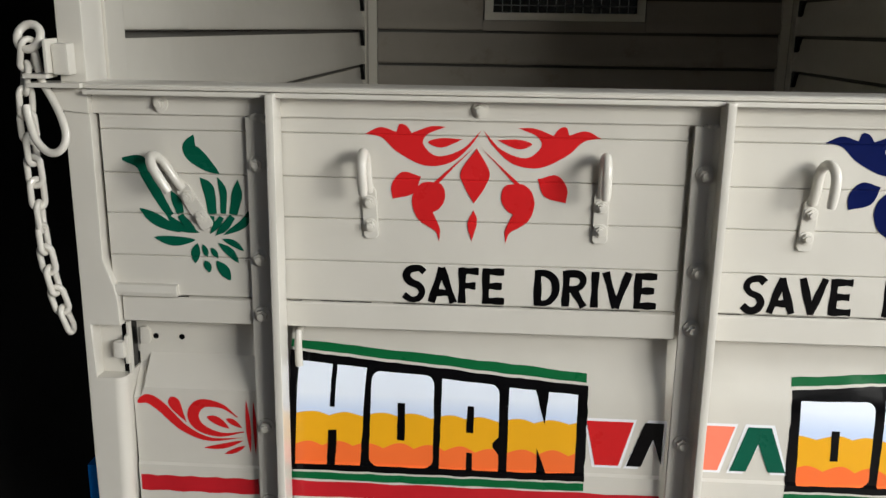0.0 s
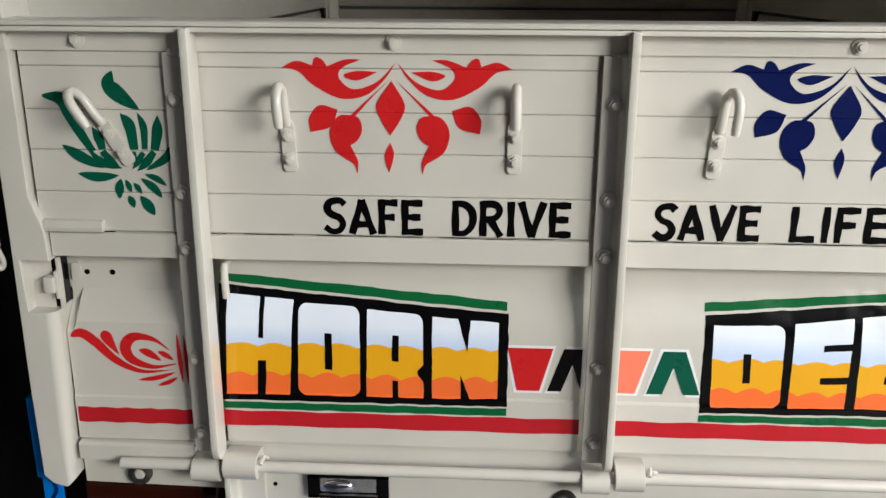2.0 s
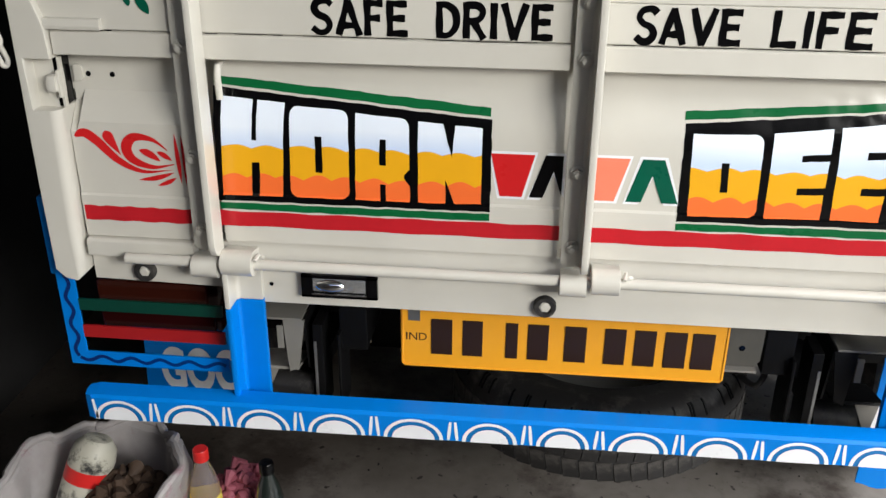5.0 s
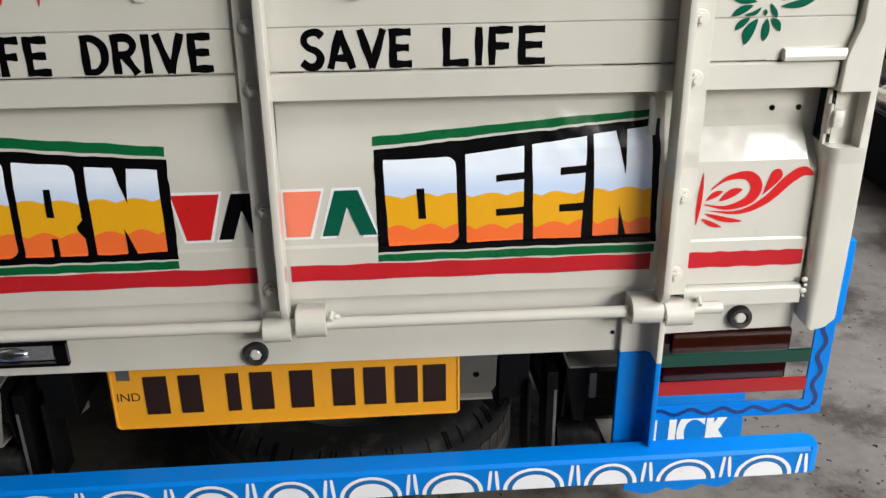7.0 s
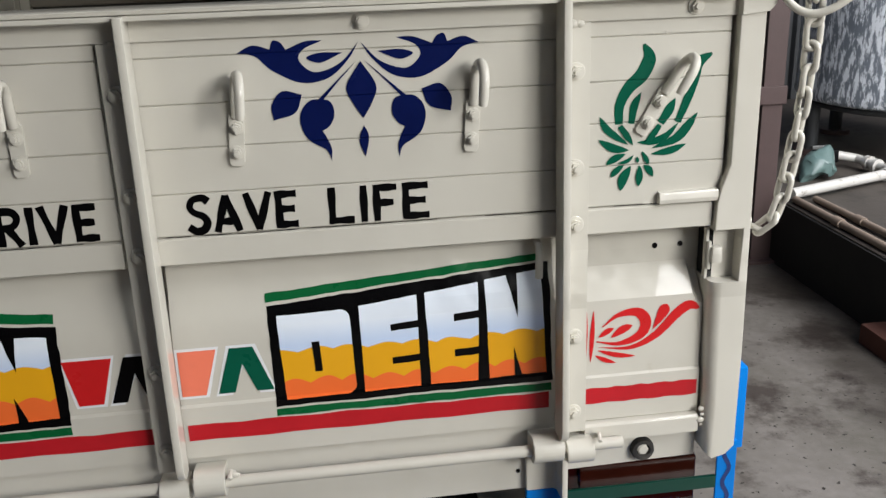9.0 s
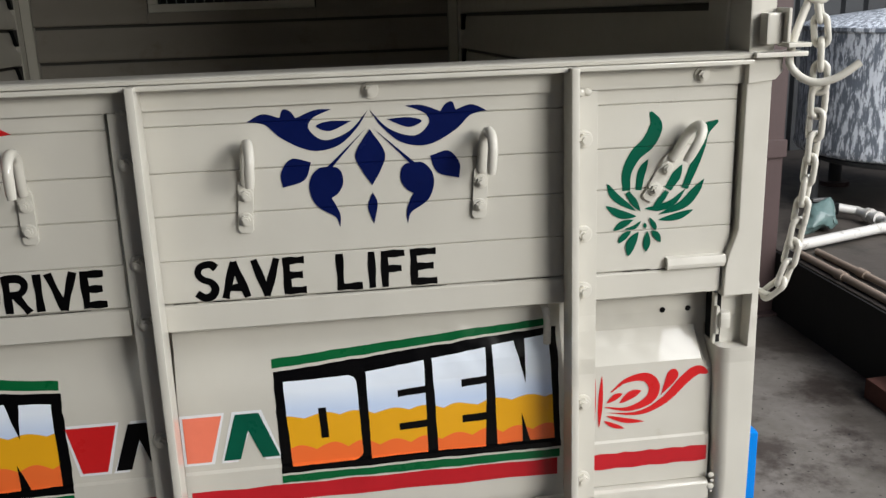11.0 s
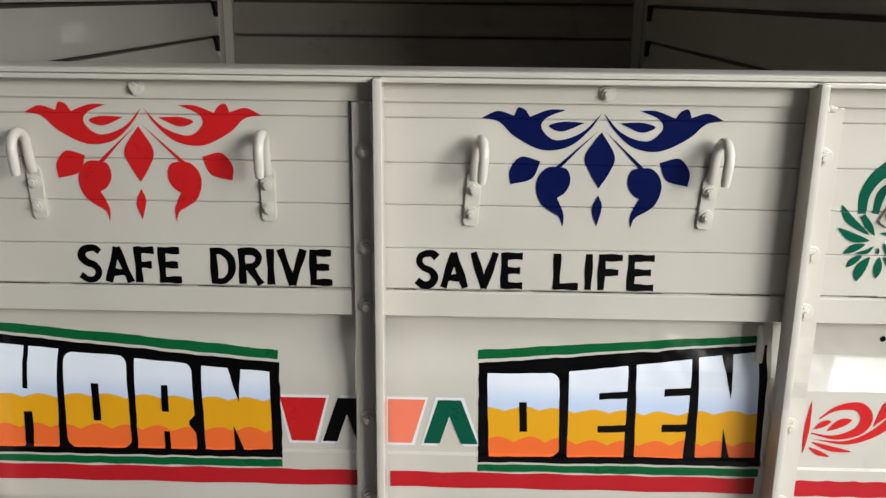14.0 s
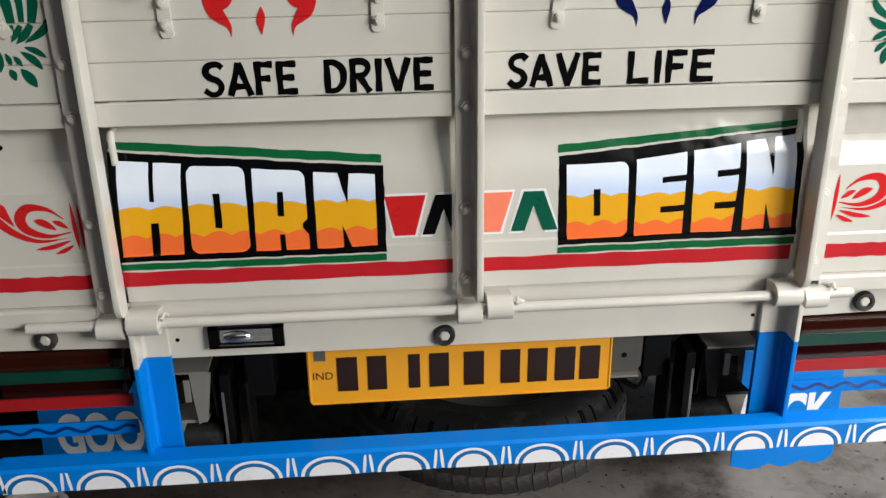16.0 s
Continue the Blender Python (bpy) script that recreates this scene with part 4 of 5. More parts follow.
# strokes of the hand-lettered capitals, in a box one wide and one high
GLYPH = {
    "S": [[(0.93, 0.84), (0.70, 0.95), (0.30, 0.90), (0.17, 0.72), (0.34, 0.56), (0.68, 0.46), (0.83, 0.28), (0.68, 0.10), (0.36, 0.06), (0.06, 0.19)]],
    "A": [[(0.08, 0.0), (0.48, 0.98)], [(0.46, 0.98), (0.92, 0.0)], [(0.22, 0.28), (0.80, 0.28)]],
    "F": [[(0.16, 0.0), (0.16, 1.0)], [(0.12, 0.91), (0.96, 0.91)], [(0.12, 0.50), (0.82, 0.50)]],
    "E": [[(0.15, 0.0), (0.15, 1.0)], [(0.10, 0.91), (0.95, 0.91)], [(0.10, 0.51), (0.86, 0.51)], [(0.10, 0.09), (0.98, 0.09)]],
    "D": [[(0.15, 0.0), (0.15, 1.0)], [(0.10, 0.92), (0.50, 0.90), (0.82, 0.70), (0.84, 0.34), (0.54, 0.09), (0.10, 0.08)]],
}
GLYPH |= {
    "R": [[(0.15, 0.0), (0.15, 1.0)], [(0.10, 0.92), (0.62, 0.91), (0.82, 0.74), (0.64, 0.53), (0.12, 0.47)], [(0.44, 0.48), (0.88, 0.0)]],
    "I": [[(0.5, 0.0), (0.5, 1.0)]],
    "V": [[(0.10, 1.0), (0.50, 0.0)], [(0.48, 0.0), (0.90, 1.0)]],
    "L": [[(0.16, 0.0), (0.16, 1.0)], [(0.10, 0.09), (0.96, 0.09)]],
}


def capital(ch, x0, x1, z0=1.0145, z1=1.0585):
    pen = 0.0092
    outlines = []
    for line in GLYPH[ch]:
        pts = [(x0 + u * (x1 - x0), z0 + v * (z1 - z0)) for u, v in line]
        outlines.append(stroke(pts, pen, lambda t: 0.92 + 0.12 * math.sin(7 * t + x0 * 40), 6))
    return paint("letter", outlines, BLACK, tailgate, SLAT_RELIEF)


def line_of(words, x0, x1):
    wide = {"I": 0.34, "S": 1.0, "A": 1.12, "F": 0.86, "E": 0.95, "D": 1.05, "R": 1.05, "V": 1.2, "L": 0.92}
    total = sum(wide[c] for c in words) + 0.13 * (len(words) - 1)
    u = (x1 - x0) / total
    x = x0
    for c in words:
        capital(c, x, x + wide[c] * u)
        x += (wide[c] + 0.13) * u


line_of("SAFE", -0.341, -0.219), line_of("DRIVE", -0.185, -0.041)
line_of("SAVE", 0.056, 0.182), line_of("LIFE", 0.216, 0.335)


def quad_at(q, u, v):
    (ax, az), (bx, bz), (cx, cz), (dx, dz) = q  # top left, top right, bottom right, bottom left
    return ((ax * (1 - u) + bx * u) * v + (dx * (1 - u) + cx * u) * (1 - v), (az * (1 - u) + bz * u) * v + (dz * (1 - u) + cz * u) * (1 - v))


def rounded(c, corners):
    """Unit square whose named corners are cut round by c."""
    pts = []
    for name, (x, z, dx, dz) in {"bl": (0, 0, 1, 1), "br": (1, 0, -1, 1), "tr": (1, 1, -1, -1), "tl": (0, 1, 1, -1)}.items():
        if name in corners:
            arc = [(x + dx * c * (1 - math.sin(a)), z + dz * c * 0.7 * (1 - math.cos(a))) for a in (0, 0.4, 0.8, 1.2, 1.57)]
            pts += arc if name in ("br", "tl") else arc[::-1]
        else:
            pts.append((x, z))
    return pts


def rect(a, b, c, d):
    return [(a, c), (b, c), (b, d), (a, d)]


BLOCKS = {
    "H": ("", [rect(0.50, 0.57, 0.60, 1.02), rect(0.49, 0.62, -0.02, 0.36)]),
    "O": ("bl br tl tr", [rect(0.43, 0.55, 0.29, 0.70)]),
    "R": ("tr", [rect(0.45, 0.57, 0.43, 0.74), rect(0.46, 0.56, -0.02, 0.20), [(1.02, 0.42), (0.90, 0.33), (0.90, 0.28), (1.02, 0.18)]]),
    "N": ("", [[(0.38, 1.02), (0.58, 1.02), (0.54, 0.60)], [(0.44, -0.02), (0.58, -0.02), (0.44, 0.30)]]),
    "D": ("tr br", [rect(0.44, 0.55, 0.30, 0.66)]),
    "E": ("", [rect(0.52, 1.02, 0.665, 0.74), rect(0.52, 1.02, 0.28, 0.36)]),
}


def block_letter(ch, q, flip=False):
    cut, holes = BLOCKS[ch]

    def at(u, v):
        return quad_at(q, 1 - u if flip else u, v)

    paint("block_letter", [by_hand([at(u, v) for u, v in rounded(0.13, cut.split())], 0.0007)], FADE, tailgate, MID, 0.0009, "block letter shaded white over yellow over orange")
    for h in holes:
        paint("letter_gap", [by_hand([at(u, v) for u, v in h], 0.0009)], BLACK, tailgate, MID, 0.0012)


def sign(word, board, quads, strips):
    paint("sign_board", [by_hand(board, 0.0016)], BLACK, tailgate, MID, 0.0005, "black ground of the lettering")
    for ch, q in zip(word, quads):
        block_letter(ch, q)
    for s in strips:
        paint("sign_strip", [by_hand(s, 0.0013)], LEAF, tailgate, MID, 0.0005, "green painted strip")


sign("HORN", [(-0.485, 0.936), (-0.4, 0.929), (-0.25, 0.9165), (-0.113, 0.906), (-0.112, 0.779), (-0.488, 0.779)], [
    [(-0.474, 0.924), (-0.388, 0.918), (-0.397, 0.788), (-0.481, 0.787)], [(-0.381, 0.915), (-0.303, 0.911), (-0.304, 0.788), (-0.386, 0.788)],
    [(-0.293, 0.908), (-0.222, 0.903), (-0.221, 0.788), (-0.296, 0.788)], [(-0.210, 0.901), (-0.125, 0.895), (-0.125, 0.789), (-0.210, 0.788)],
], [[(-0.484, 0.950), (-0.3, 0.936), (-0.115, 0.9205), (-0.115, 0.9095), (-0.3, 0.924), (-0.484, 0.9395)], [(-0.486, 0.776), (-0.113, 0.7765), (-0.113, 0.766), (-0.486, 0.766)]])
sign("DEEN", [(0.133, 0.910), (0.30, 0.9235), (0.484, 0.938), (0.488, 0.780), (0.135, 0.779)], [
    [(0.144, 0.898), (0.232, 0.900), (0.236, 0.788), (0.148, 0.787)], [(0.244, 0.902), (0.316, 0.910), (0.317, 0.789), (0.246, 0.788)],
    [(0.326, 0.911), (0.394, 0.919), (0.391, 0.789), (0.330, 0.789)], [(0.402, 0.921), (0.474, 0.929), (0.480, 0.791), (0.406, 0.790)],
], [[(0.132, 0.925), (0.30, 0.937), (0.477, 0.949), (0.477, 0.9405), (0.30, 0.9265), (0.132, 0.914)], [(0.135, 0.776), (0.486, 0.777), (0.486, 0.766), (0.135, 0.766)]])

for a, b in ((-0.690, -0.640), (-0.634, -0.601), (-0.480, -0.462), (-0.440, -0.378), (-0.352, -0.220), (-0.200, -0.060), (0.030, 0.058), (0.070, 0.180), (0.192, 0.345), (0.400, 0.470), (0.560, 0.616)):
    mid = (a + b) / 2
    paint("joint_gap", [stroke([(a, 1.0122), (mid, 1.0117 + 0.0004 * math.sin(a * 70)), (b, 1.0121)], 0.0018 if a < -0.6 else 0.0011, lambda t: 0.45 + 0.4 * abs(math.sin(9 * t)))], BLACK, tailgate, [(0.9, 0.0118), (1.3, 0.0118)], 0.0006)

# maker's mark between the signs, as plain shapes with a white edge
for k, (shape, mat) in enumerate((
    ([(-0.113, 0.862), (-0.055, 0.862), (-0.071, 0.802), (-0.100, 0.802)], RED),
    ([(-0.061, 0.802), (-0.043, 0.802), (-0.030, 0.84), (-0.030, 0.862), (-0.041, 0.862)], BLACK), ([(-0.030, 0.84), (-0.0185, 0.806), (-0.018, 0.862), (-0.030, 0.862)], BLACK),
    ([(0.022, 0.862), (0.068, 0.862), (0.051, 0.802), (0.022, 0.802)], SALMON),
    ([(0.066, 0.802), (0.086, 0.802), (0.098, 0.84), (0.098, 0.862), (0.084, 0.862)], GREEN), ([(0.098, 0.84), (0.113, 0.802), (0.134, 0.802), (0.112, 0.862), (0.098, 0.862)], GREEN),
)):
    cx = sum(x for x, z in shape) / len(shape)
    cz = sum(z for x, z in shape) / len(shape)
    paint("mark_edge", [[(x + math.copysign(0.0035, x - cx), z + math.copysign(0.0035, z - 0.832)) for x, z in shape]], WHITE, tailgate, MID, 0.0002 + 0.00006 * k)
    paint("mark", [shape], mat, tailgate, MID, 0.0008 + 0.00006 * k)
for x0, x1, relief in ((-0.488, -0.018, MID), (0.024, 0.483, MID), (-0.683, -0.528, OUT), (0.528, 0.683, OUT)):
    n = 14
    top = [(x0 + (x1 - x0) * i / n, 0.7635 + 0.0010 * math.sin(i * 2.3 + x0 * 9)) for i in range(n + 1)]
    low = [(x0 + (x1 - x0) * i / n, 0.7415 + 0.0008 * math.sin(i * 1.7 + x0 * 5)) for i in range(n + 1)]
    paint("red_stripe", [top + low[::-1]], CRIMSON, tailgate, relief)

# ---- below the bed: bumper bar, brackets, lamps, plate, spare wheel ----
bar_section = [(-0.034, 0.4395), (-0.034, 0.476), (-0.030, 0.4805), (0.000, 0.4820), (0.003, 0.478), (0.003, 0.4395)]
bumper = part("bumper_bar", prism(bmesh.new(), bar_section, "x", -0.690, 0.722), BLUE, truck, "bright blue steel bumper bar with white painted arches")
bumper.matrix_local = pose(-0.003, 0, 0.0015, 0, -0.37, 0)
for s, x in ((-1, 0.690), (1, 0.722)):
    part("bar_end", prism(bmesh.new(), [(s * x, -0.034), (s * (x + 0.010), -0.030), (s * (x + 0.013), -0.018), (s * (x + 0.013), -0.004), (s * x, 0.003)], "z", 0.4395, 0.4805, 0.001), BLUE, bumper)

FLAT = [(0.3, -0.034), (0.9, -0.034)]
MARKS = (-0.701, -0.595, -0.483, -0.3755, -0.263, -0.148, -0.041, 0.062, 0.173, 0.283, 0.394, 0.494, 0.6035, 0.711)


def half_round(c, rx, rz, z0=0.4395):
    return [(c + rx * math.cos(t), z0 + rz * math.sin(t)) for t in [math.pi * k / 16 for k in range(17)]]


for i, a in enumerate(MARKS):
    for dx in (-0.0048, 0.0052) if i else (0.015,):
        lean = 0.0015 if dx > 0 else -0.0015
        paint("bar_mark", [stroke([(a + dx - lean, 0.4745 - 0.002 * (i % 2)), (a + dx, 0.456), (a + dx + lean, 0.4405)], 0.0046, lambda t: 0.75 + 0.3 * math.sin(3 * t))], WHITE, bumper, FLAT, 0.0006)
    if i < len(MARKS) - 1:
        c, r = (a + MARKS[i + 1]) / 2, (MARKS[i + 1] - a) / 2 - 0.0135
        paint("white_arch", [half_round(c, r, 0.0345) + half_round(c, r - 0.0055, 0.0298)[::-1]], WHITE, bumper, FLAT, 0.0006)
        paint("arch_shade", [half_round(c, r - 0.0055, 0.0298)], ARCH, bumper, FLAT, 0.0003)
        paint("half_disc", [half_round(c, r - 0.0125, 0.0235)], WHITE, bumper, FLAT, 0.0008)

for s in (-1, 1):
    # an angle iron: plate behind, web standing out on the outer side
    a, b = (0.436, 0.482) if s < 0 else (0.452, 0.500)
    section = [(s * x, y) for x, y in ((a, 0.020), (b - 0.012, 0.020), (b - 0.008, 0.016), (b - 0.008, -0.014), (b, -0.014), (b, 0.0305), (a, 0.0305))]
    post = part("bumper_post", prism(bmesh.new(), section, "z", 0.4450, 0.626 if s < 0 else 0.619, 0.0025), BLUE, truck, "bracket painted blue below and cream above")
    part("post_top", prism(bmesh.new(), section, "z", 0.626 if s < 0 else 0.619, 0.692 if s < 0 else 0.682, 0.0025), CREAM, post)

    # guard round the tail lamp, with a wavy line
    g0, g1 = 0.7225, 0.7500
    up = 0.009 if s > 0 else 0.0
    guard = part("lamp_guard", prism(bmesh.new(), [(s * g0, 0.66), (s * g0, 0.516 + up), (s * 0.500, 0.516 + up), (s * 0.500, 0.4925 + up), (s * g1, 0.4925 + up), (s * g1, 0.66)], "y", 0.026, 0.030, 0.0008), BLUE, truck, "blue flat-bar guard round the tail lamp")
    GF = [(0.3, 0.026), (0.9, 0.026)]
    wave = [(s * (0.505 + 0.0045 * i), 0.5045 + up + 0.0040 * math.sin(i * 0.62)) for i in range(52)]
    paint("wavy_line", [stroke(wave, 0.0058, even, 2)], TEAL, guard, GF, 0.0006)
    wave = [(s * (0.736 + 0.0042 * math.sin(i * 0.62)), 0.507 + up + 0.0045 * i) for i in range(32)]
    paint("wavy_line", [stroke(wave, 0.0058, even, 2)], TEAL, guard, GF, 0.0007)
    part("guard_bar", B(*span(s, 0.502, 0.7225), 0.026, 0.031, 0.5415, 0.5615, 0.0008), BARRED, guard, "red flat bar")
    part("guard_bar", B(*span(s, 0.502, 0.7225), 0.026, 0.031, 0.588, 0.607, 0.0008), BARGREEN, guard, "green flat bar darkened for shade")
    part("side_plate", B(*span(s, 0.744, 0.762), 0.034, 0.20, 0.642, 0.766, 0.003), BLUE, truck, "blue mudguard edge")

    tl = part("tail_lamp", B(*span(s, 0.518, 0.706), 0.060, 0.10, 0.540, 0.626, 0.006), TAIL, truck, "dark red tail lamp, darkened further for shade")
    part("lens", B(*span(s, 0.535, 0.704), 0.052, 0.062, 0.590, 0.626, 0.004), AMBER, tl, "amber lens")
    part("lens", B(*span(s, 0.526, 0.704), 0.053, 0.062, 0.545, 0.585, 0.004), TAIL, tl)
    part("lamp_shroud", B(*span(s, 0.505, 0.66), 0.050, 0.11, 0.633, 0.640, 0.001), CHASSIS, tl)

    low = 0.225 if s < 0 else 0.170
    flap_edge = [(s * 0.562, 0.420), (s * 0.762, 0.420), (s * 0.772, low)] + [(s * (0.772 - 0.208 * k / 16), low - 0.006 - 0.011 * abs(math.sin(k * 0.62)) - 0.0008 * k) for k in range(1, 16)] + [(s * 0.562, low - 0.016)]
    flap = part("mud_flap", prism(bmesh.new(), flap_edge, "y", 0.300, 0.304), BLUE, truck, "blue rubber mud flap with white lettering")
    part("flap_rod", B(*span(s, 0.50, 0.765), 0.304, 0.322, 0.408, 0.424, 0.002), CHASSIS, truck)


def text_mesh(word, size, bold, squeeze=1.0):
    c = bpy.data.curves.new("lettering", "FONT")
    c.body, c.size, c.offset, c.align_x = word, size, bold, "CENTER"
    ob = bpy.data.objects.new("lettering", c)
    me = bpy.data.meshes.new_from_object(ob)
    bpy.data.objects.remove(ob)
    me.transform(Matrix.Rotation(radians(90), 4, "X") @ Matrix.Scale(squeeze, 4, (1, 0, 0)))
    return me


for word, x, flap in (("GOOD", -0.6335, "mud_flap"), ("LUCK", 0.654, "mud_flap.001")):
    me = text_mesh(word, 0.120, 0.0050, 0.555 if x < 0 else 0.60)
    me.materials.append(WHITE)
    ob = new("lettering", me)
    ob.parent = bpy.data.objects[flap]
    ob.matrix_local = pose(x, 0.2992, 0.270 if x < 0 else 0.236)
    tagged(ob, "white lettering")

# number plate, pressed from one sheet with a raised rim; the registration is left as plain bars
plate = part("number_plate", prism(bmesh.new(), [(-0.2445, 0.496), (-0.2395, 0.491), (0.2365, 0.493), (0.2415, 0.498), (0.2415, 0.603), (0.2365, 0.608), (-0.2395, 0.608), (-0.2445, 0.603)], "y", 0.080, 0.0815), PLATE, truck, "amber number plate with dark characters")
rim = [(-0.242, 0.497), (-0.238, 0.4935), (0.235, 0.4955), (0.239, 0.499), (0.239, 0.6), (0.235, 0.605), (-0.238, 0.605), (-0.242, 0.6)]
part("raised_rim", tube(bmesh.new(), [(x, 0.0796, z) for x, z in rim], 0.0014, 8, True), PLATE, plate)
for x0, x1 in ((-0.198, -0.166), (-0.150, -0.120), (-0.085, -0.067), (-0.052, -0.021), (0.003, 0.035), (0.062, 0.093), (0.106, 0.137), (0.150, 0.182), (0.190, 0.222)):
    part("character_bar", B(x0, x1, 0.0782, 0.0805, 0.5155, 0.5765, 0.0006), INK, plate)
me = text_mesh("IND", 0.019, 0.0, 1.0)
me.materials.append(INK)
ob = new("lettering", me)
ob.parent = plate
ob.matrix_local = pose(-0.221, 0.0794, 0.538)
part("hologram", B(-0.233, -0.215, 0.0790, 0.0805, 0.572, 0.592), STEEL, plate, "small silver seal")
# bracket coloured dark for the shade of the sill
part("plate_bracket", prism(bmesh.new(), [(0.10, 0.513), (0.288, 0.513), (0.296, 0.524), (0.298, 0.611), (0.10, 0.611)], "y", 0.099, 0.103, 0.001), SHADE_GREY, truck, "grey bracket plate under the bed")
part("bracket_lip", B(0.10, 0.290, 0.088, 0.103, 0.509, 0.5125), PRIMER, truck)
part("drain_hole", lathe(bmesh.new(), [(0.0045, 0), (0.0045, -0.001)], (0.267, 0.0989, 0.545), 12, "y"), BLACK, truck)

# spare wheel slung flat below the chassis
spare = new("spare_wheel")
spare.parent = truck
tagged(spare, "spare wheel with a worn black tyre slung flat")
C = (0.085, 0.435, 0.290)
prof = [(0.170, -0.055), (0.190, -0.072), (0.240, -0.080), (0.266, -0.068), (0.2780, -0.048), (0.2795, 0.0), (0.2780, 0.048), (0.266, 0.068), (0.240, 0.080), (0.190, 0.072), (0.170, 0.055), (0.166, 0.0)]
part("tyre", lathe(bmesh.new(), prof, C, 72), RUBBER, spare, "worn black rubber tyre")
lug = mesh_of("tread_block", box(bmesh.new(), 0.266, 0.2808, -0.0138, 0.0138, -0.0575, -0.0195, 0.0010), RUBBER)
for row, (dz, off) in enumerate(((0.0, 0.0), (0.040, 0.5))):
    for k in range(60):
        a = 2 * math.pi * (k + off) / 60
        if math.sin(a) < 0.25:
            o = part("tread_block", lug, None, spare)
            o.matrix_local = pose(C[0], C[1], C[2] + dz, 0, 0, math.degrees(a)) @ pose(0, 0, 0, 8 if row != 1 else -8, 0, 0)
slit = mesh_of("tread_slit", prism(bmesh.new(), [(0.260, 0.0728), (0.267, 0.0690), (0.2788, 0.0490), (0.276, 0.046), (0.264, 0.064), (0.258, 0.070)], "y", -0.0016, 0.0016), CHASSIS)
for k in range(64):
    a = 2 * math.pi * (k + 0.3) / 64
    if math.sin(a) < 0.2:
        part("tread_slit", slit, None, spare).matrix_local = pose(C[0], C[1], C[2], 0, 0, math.degrees(a)) @ pose(0, 0, 0, 0, 0, 3 * math.sin(k * 1.7))
part("rim", lathe(bmesh.new(), [(0.0, -0.03), (0.09, -0.03), (0.13, -0.045), (0.166, -0.06), (0.166, 0.055), (0.12, 0.02), (0.0, 0.02)], C, 40), STEEL, spare)

# chassis rails, spring hangers and shackles in the dark below the bed
for s in (-1, 1):
    part("chassis_rail", B(*span(s, 0.30, 0.345), 0.10, 2.2, 0.50, 0.61, 0.004), CHASSIS, truck)
    a, b = span(s, 0.400, 0.486)
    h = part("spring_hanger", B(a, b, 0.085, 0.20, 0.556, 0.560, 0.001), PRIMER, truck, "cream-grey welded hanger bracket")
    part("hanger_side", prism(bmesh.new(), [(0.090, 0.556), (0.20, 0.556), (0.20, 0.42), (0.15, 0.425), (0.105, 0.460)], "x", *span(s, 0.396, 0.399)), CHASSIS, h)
    # black on the right-hand face and floor stands for their shade
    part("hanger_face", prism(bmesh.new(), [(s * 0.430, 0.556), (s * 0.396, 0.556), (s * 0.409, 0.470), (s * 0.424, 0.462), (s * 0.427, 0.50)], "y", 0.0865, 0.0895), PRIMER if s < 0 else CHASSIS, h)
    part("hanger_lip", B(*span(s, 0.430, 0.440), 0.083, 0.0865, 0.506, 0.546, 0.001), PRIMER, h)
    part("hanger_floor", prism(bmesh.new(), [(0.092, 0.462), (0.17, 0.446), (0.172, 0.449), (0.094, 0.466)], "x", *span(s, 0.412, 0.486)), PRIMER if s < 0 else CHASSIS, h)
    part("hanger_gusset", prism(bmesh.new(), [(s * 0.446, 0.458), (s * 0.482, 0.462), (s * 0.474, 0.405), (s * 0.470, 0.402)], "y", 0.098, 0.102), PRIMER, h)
    part("spring_eye", cyl(bmesh.new(), (s * 0.392, 0.125, 0.412), (s * 0.458, 0.125, 0.412), 0.024, 24), RUBBER, truck, "rubber-bushed spring eye")
    part("shackle", B(*span(s, 0.370, 0.387), 0.095, 0.150, 0.385, 0.545, 0.003), CHASSIS, truck)
    part("shackle_edge", B(*span(s, 0.381, 0.3855), 0.0935, 0.0950, 0.40, 0.515, 0.0005), STEEL, truck)
    part("shackle", B(*span(s, 0.340, 0.346), 0.085, 0.150, 0.390, 0.535, 0.003), CHASSIS, truck)
    # added black sheet standing for the darkness behind lamps and hangers
    part("mudguard", B(*span(s, 0.395, 0.74), 0.345, 0.349, 0.425, 0.645), CHASSIS, truck, "black sheet added as dark background under the bed")
    part("leaf_spring", prism(bmesh.new(), [(0.14, 0.400), (0.5, 0.35), (0.9, 0.33), (0.9, 0.37), (0.5, 0.39), (0.14, 0.425)], "x", *span(s, 0.395, 0.445)), CHASSIS, truck)
    wheel = part("rear_wheel", lathe(bmesh.new(), [(0.15, -0.07), (0.23, -0.075), (0.265, -0.06), (0.272, 0), (0.265, 0.06), (0.23, 0.075), (0.15, 0.07)], (s * 0.655, 0.66, 0.272), 48, "x"), RUBBER, truck, "black rear wheel in the shade")
    part("hub", lathe(bmesh.new(), [(0.15, -0.05), (0.15, 0.05)], (s * 0.655, 0.66, 0.272), 32, "x"), STEEL, wheel)
    wheel = part("front_wheel", lathe(bmesh.new(), [(0.15, -0.07), (0.23, -0.075), (0.265, -0.06), (0.272, 0), (0.265, 0.06), (0.23, 0.075), (0.15, 0.07)], (s * 0.60, 2.0, 0.272), 48, "x"), RUBBER, truck)
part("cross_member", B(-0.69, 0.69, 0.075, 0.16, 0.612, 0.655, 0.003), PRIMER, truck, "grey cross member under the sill")
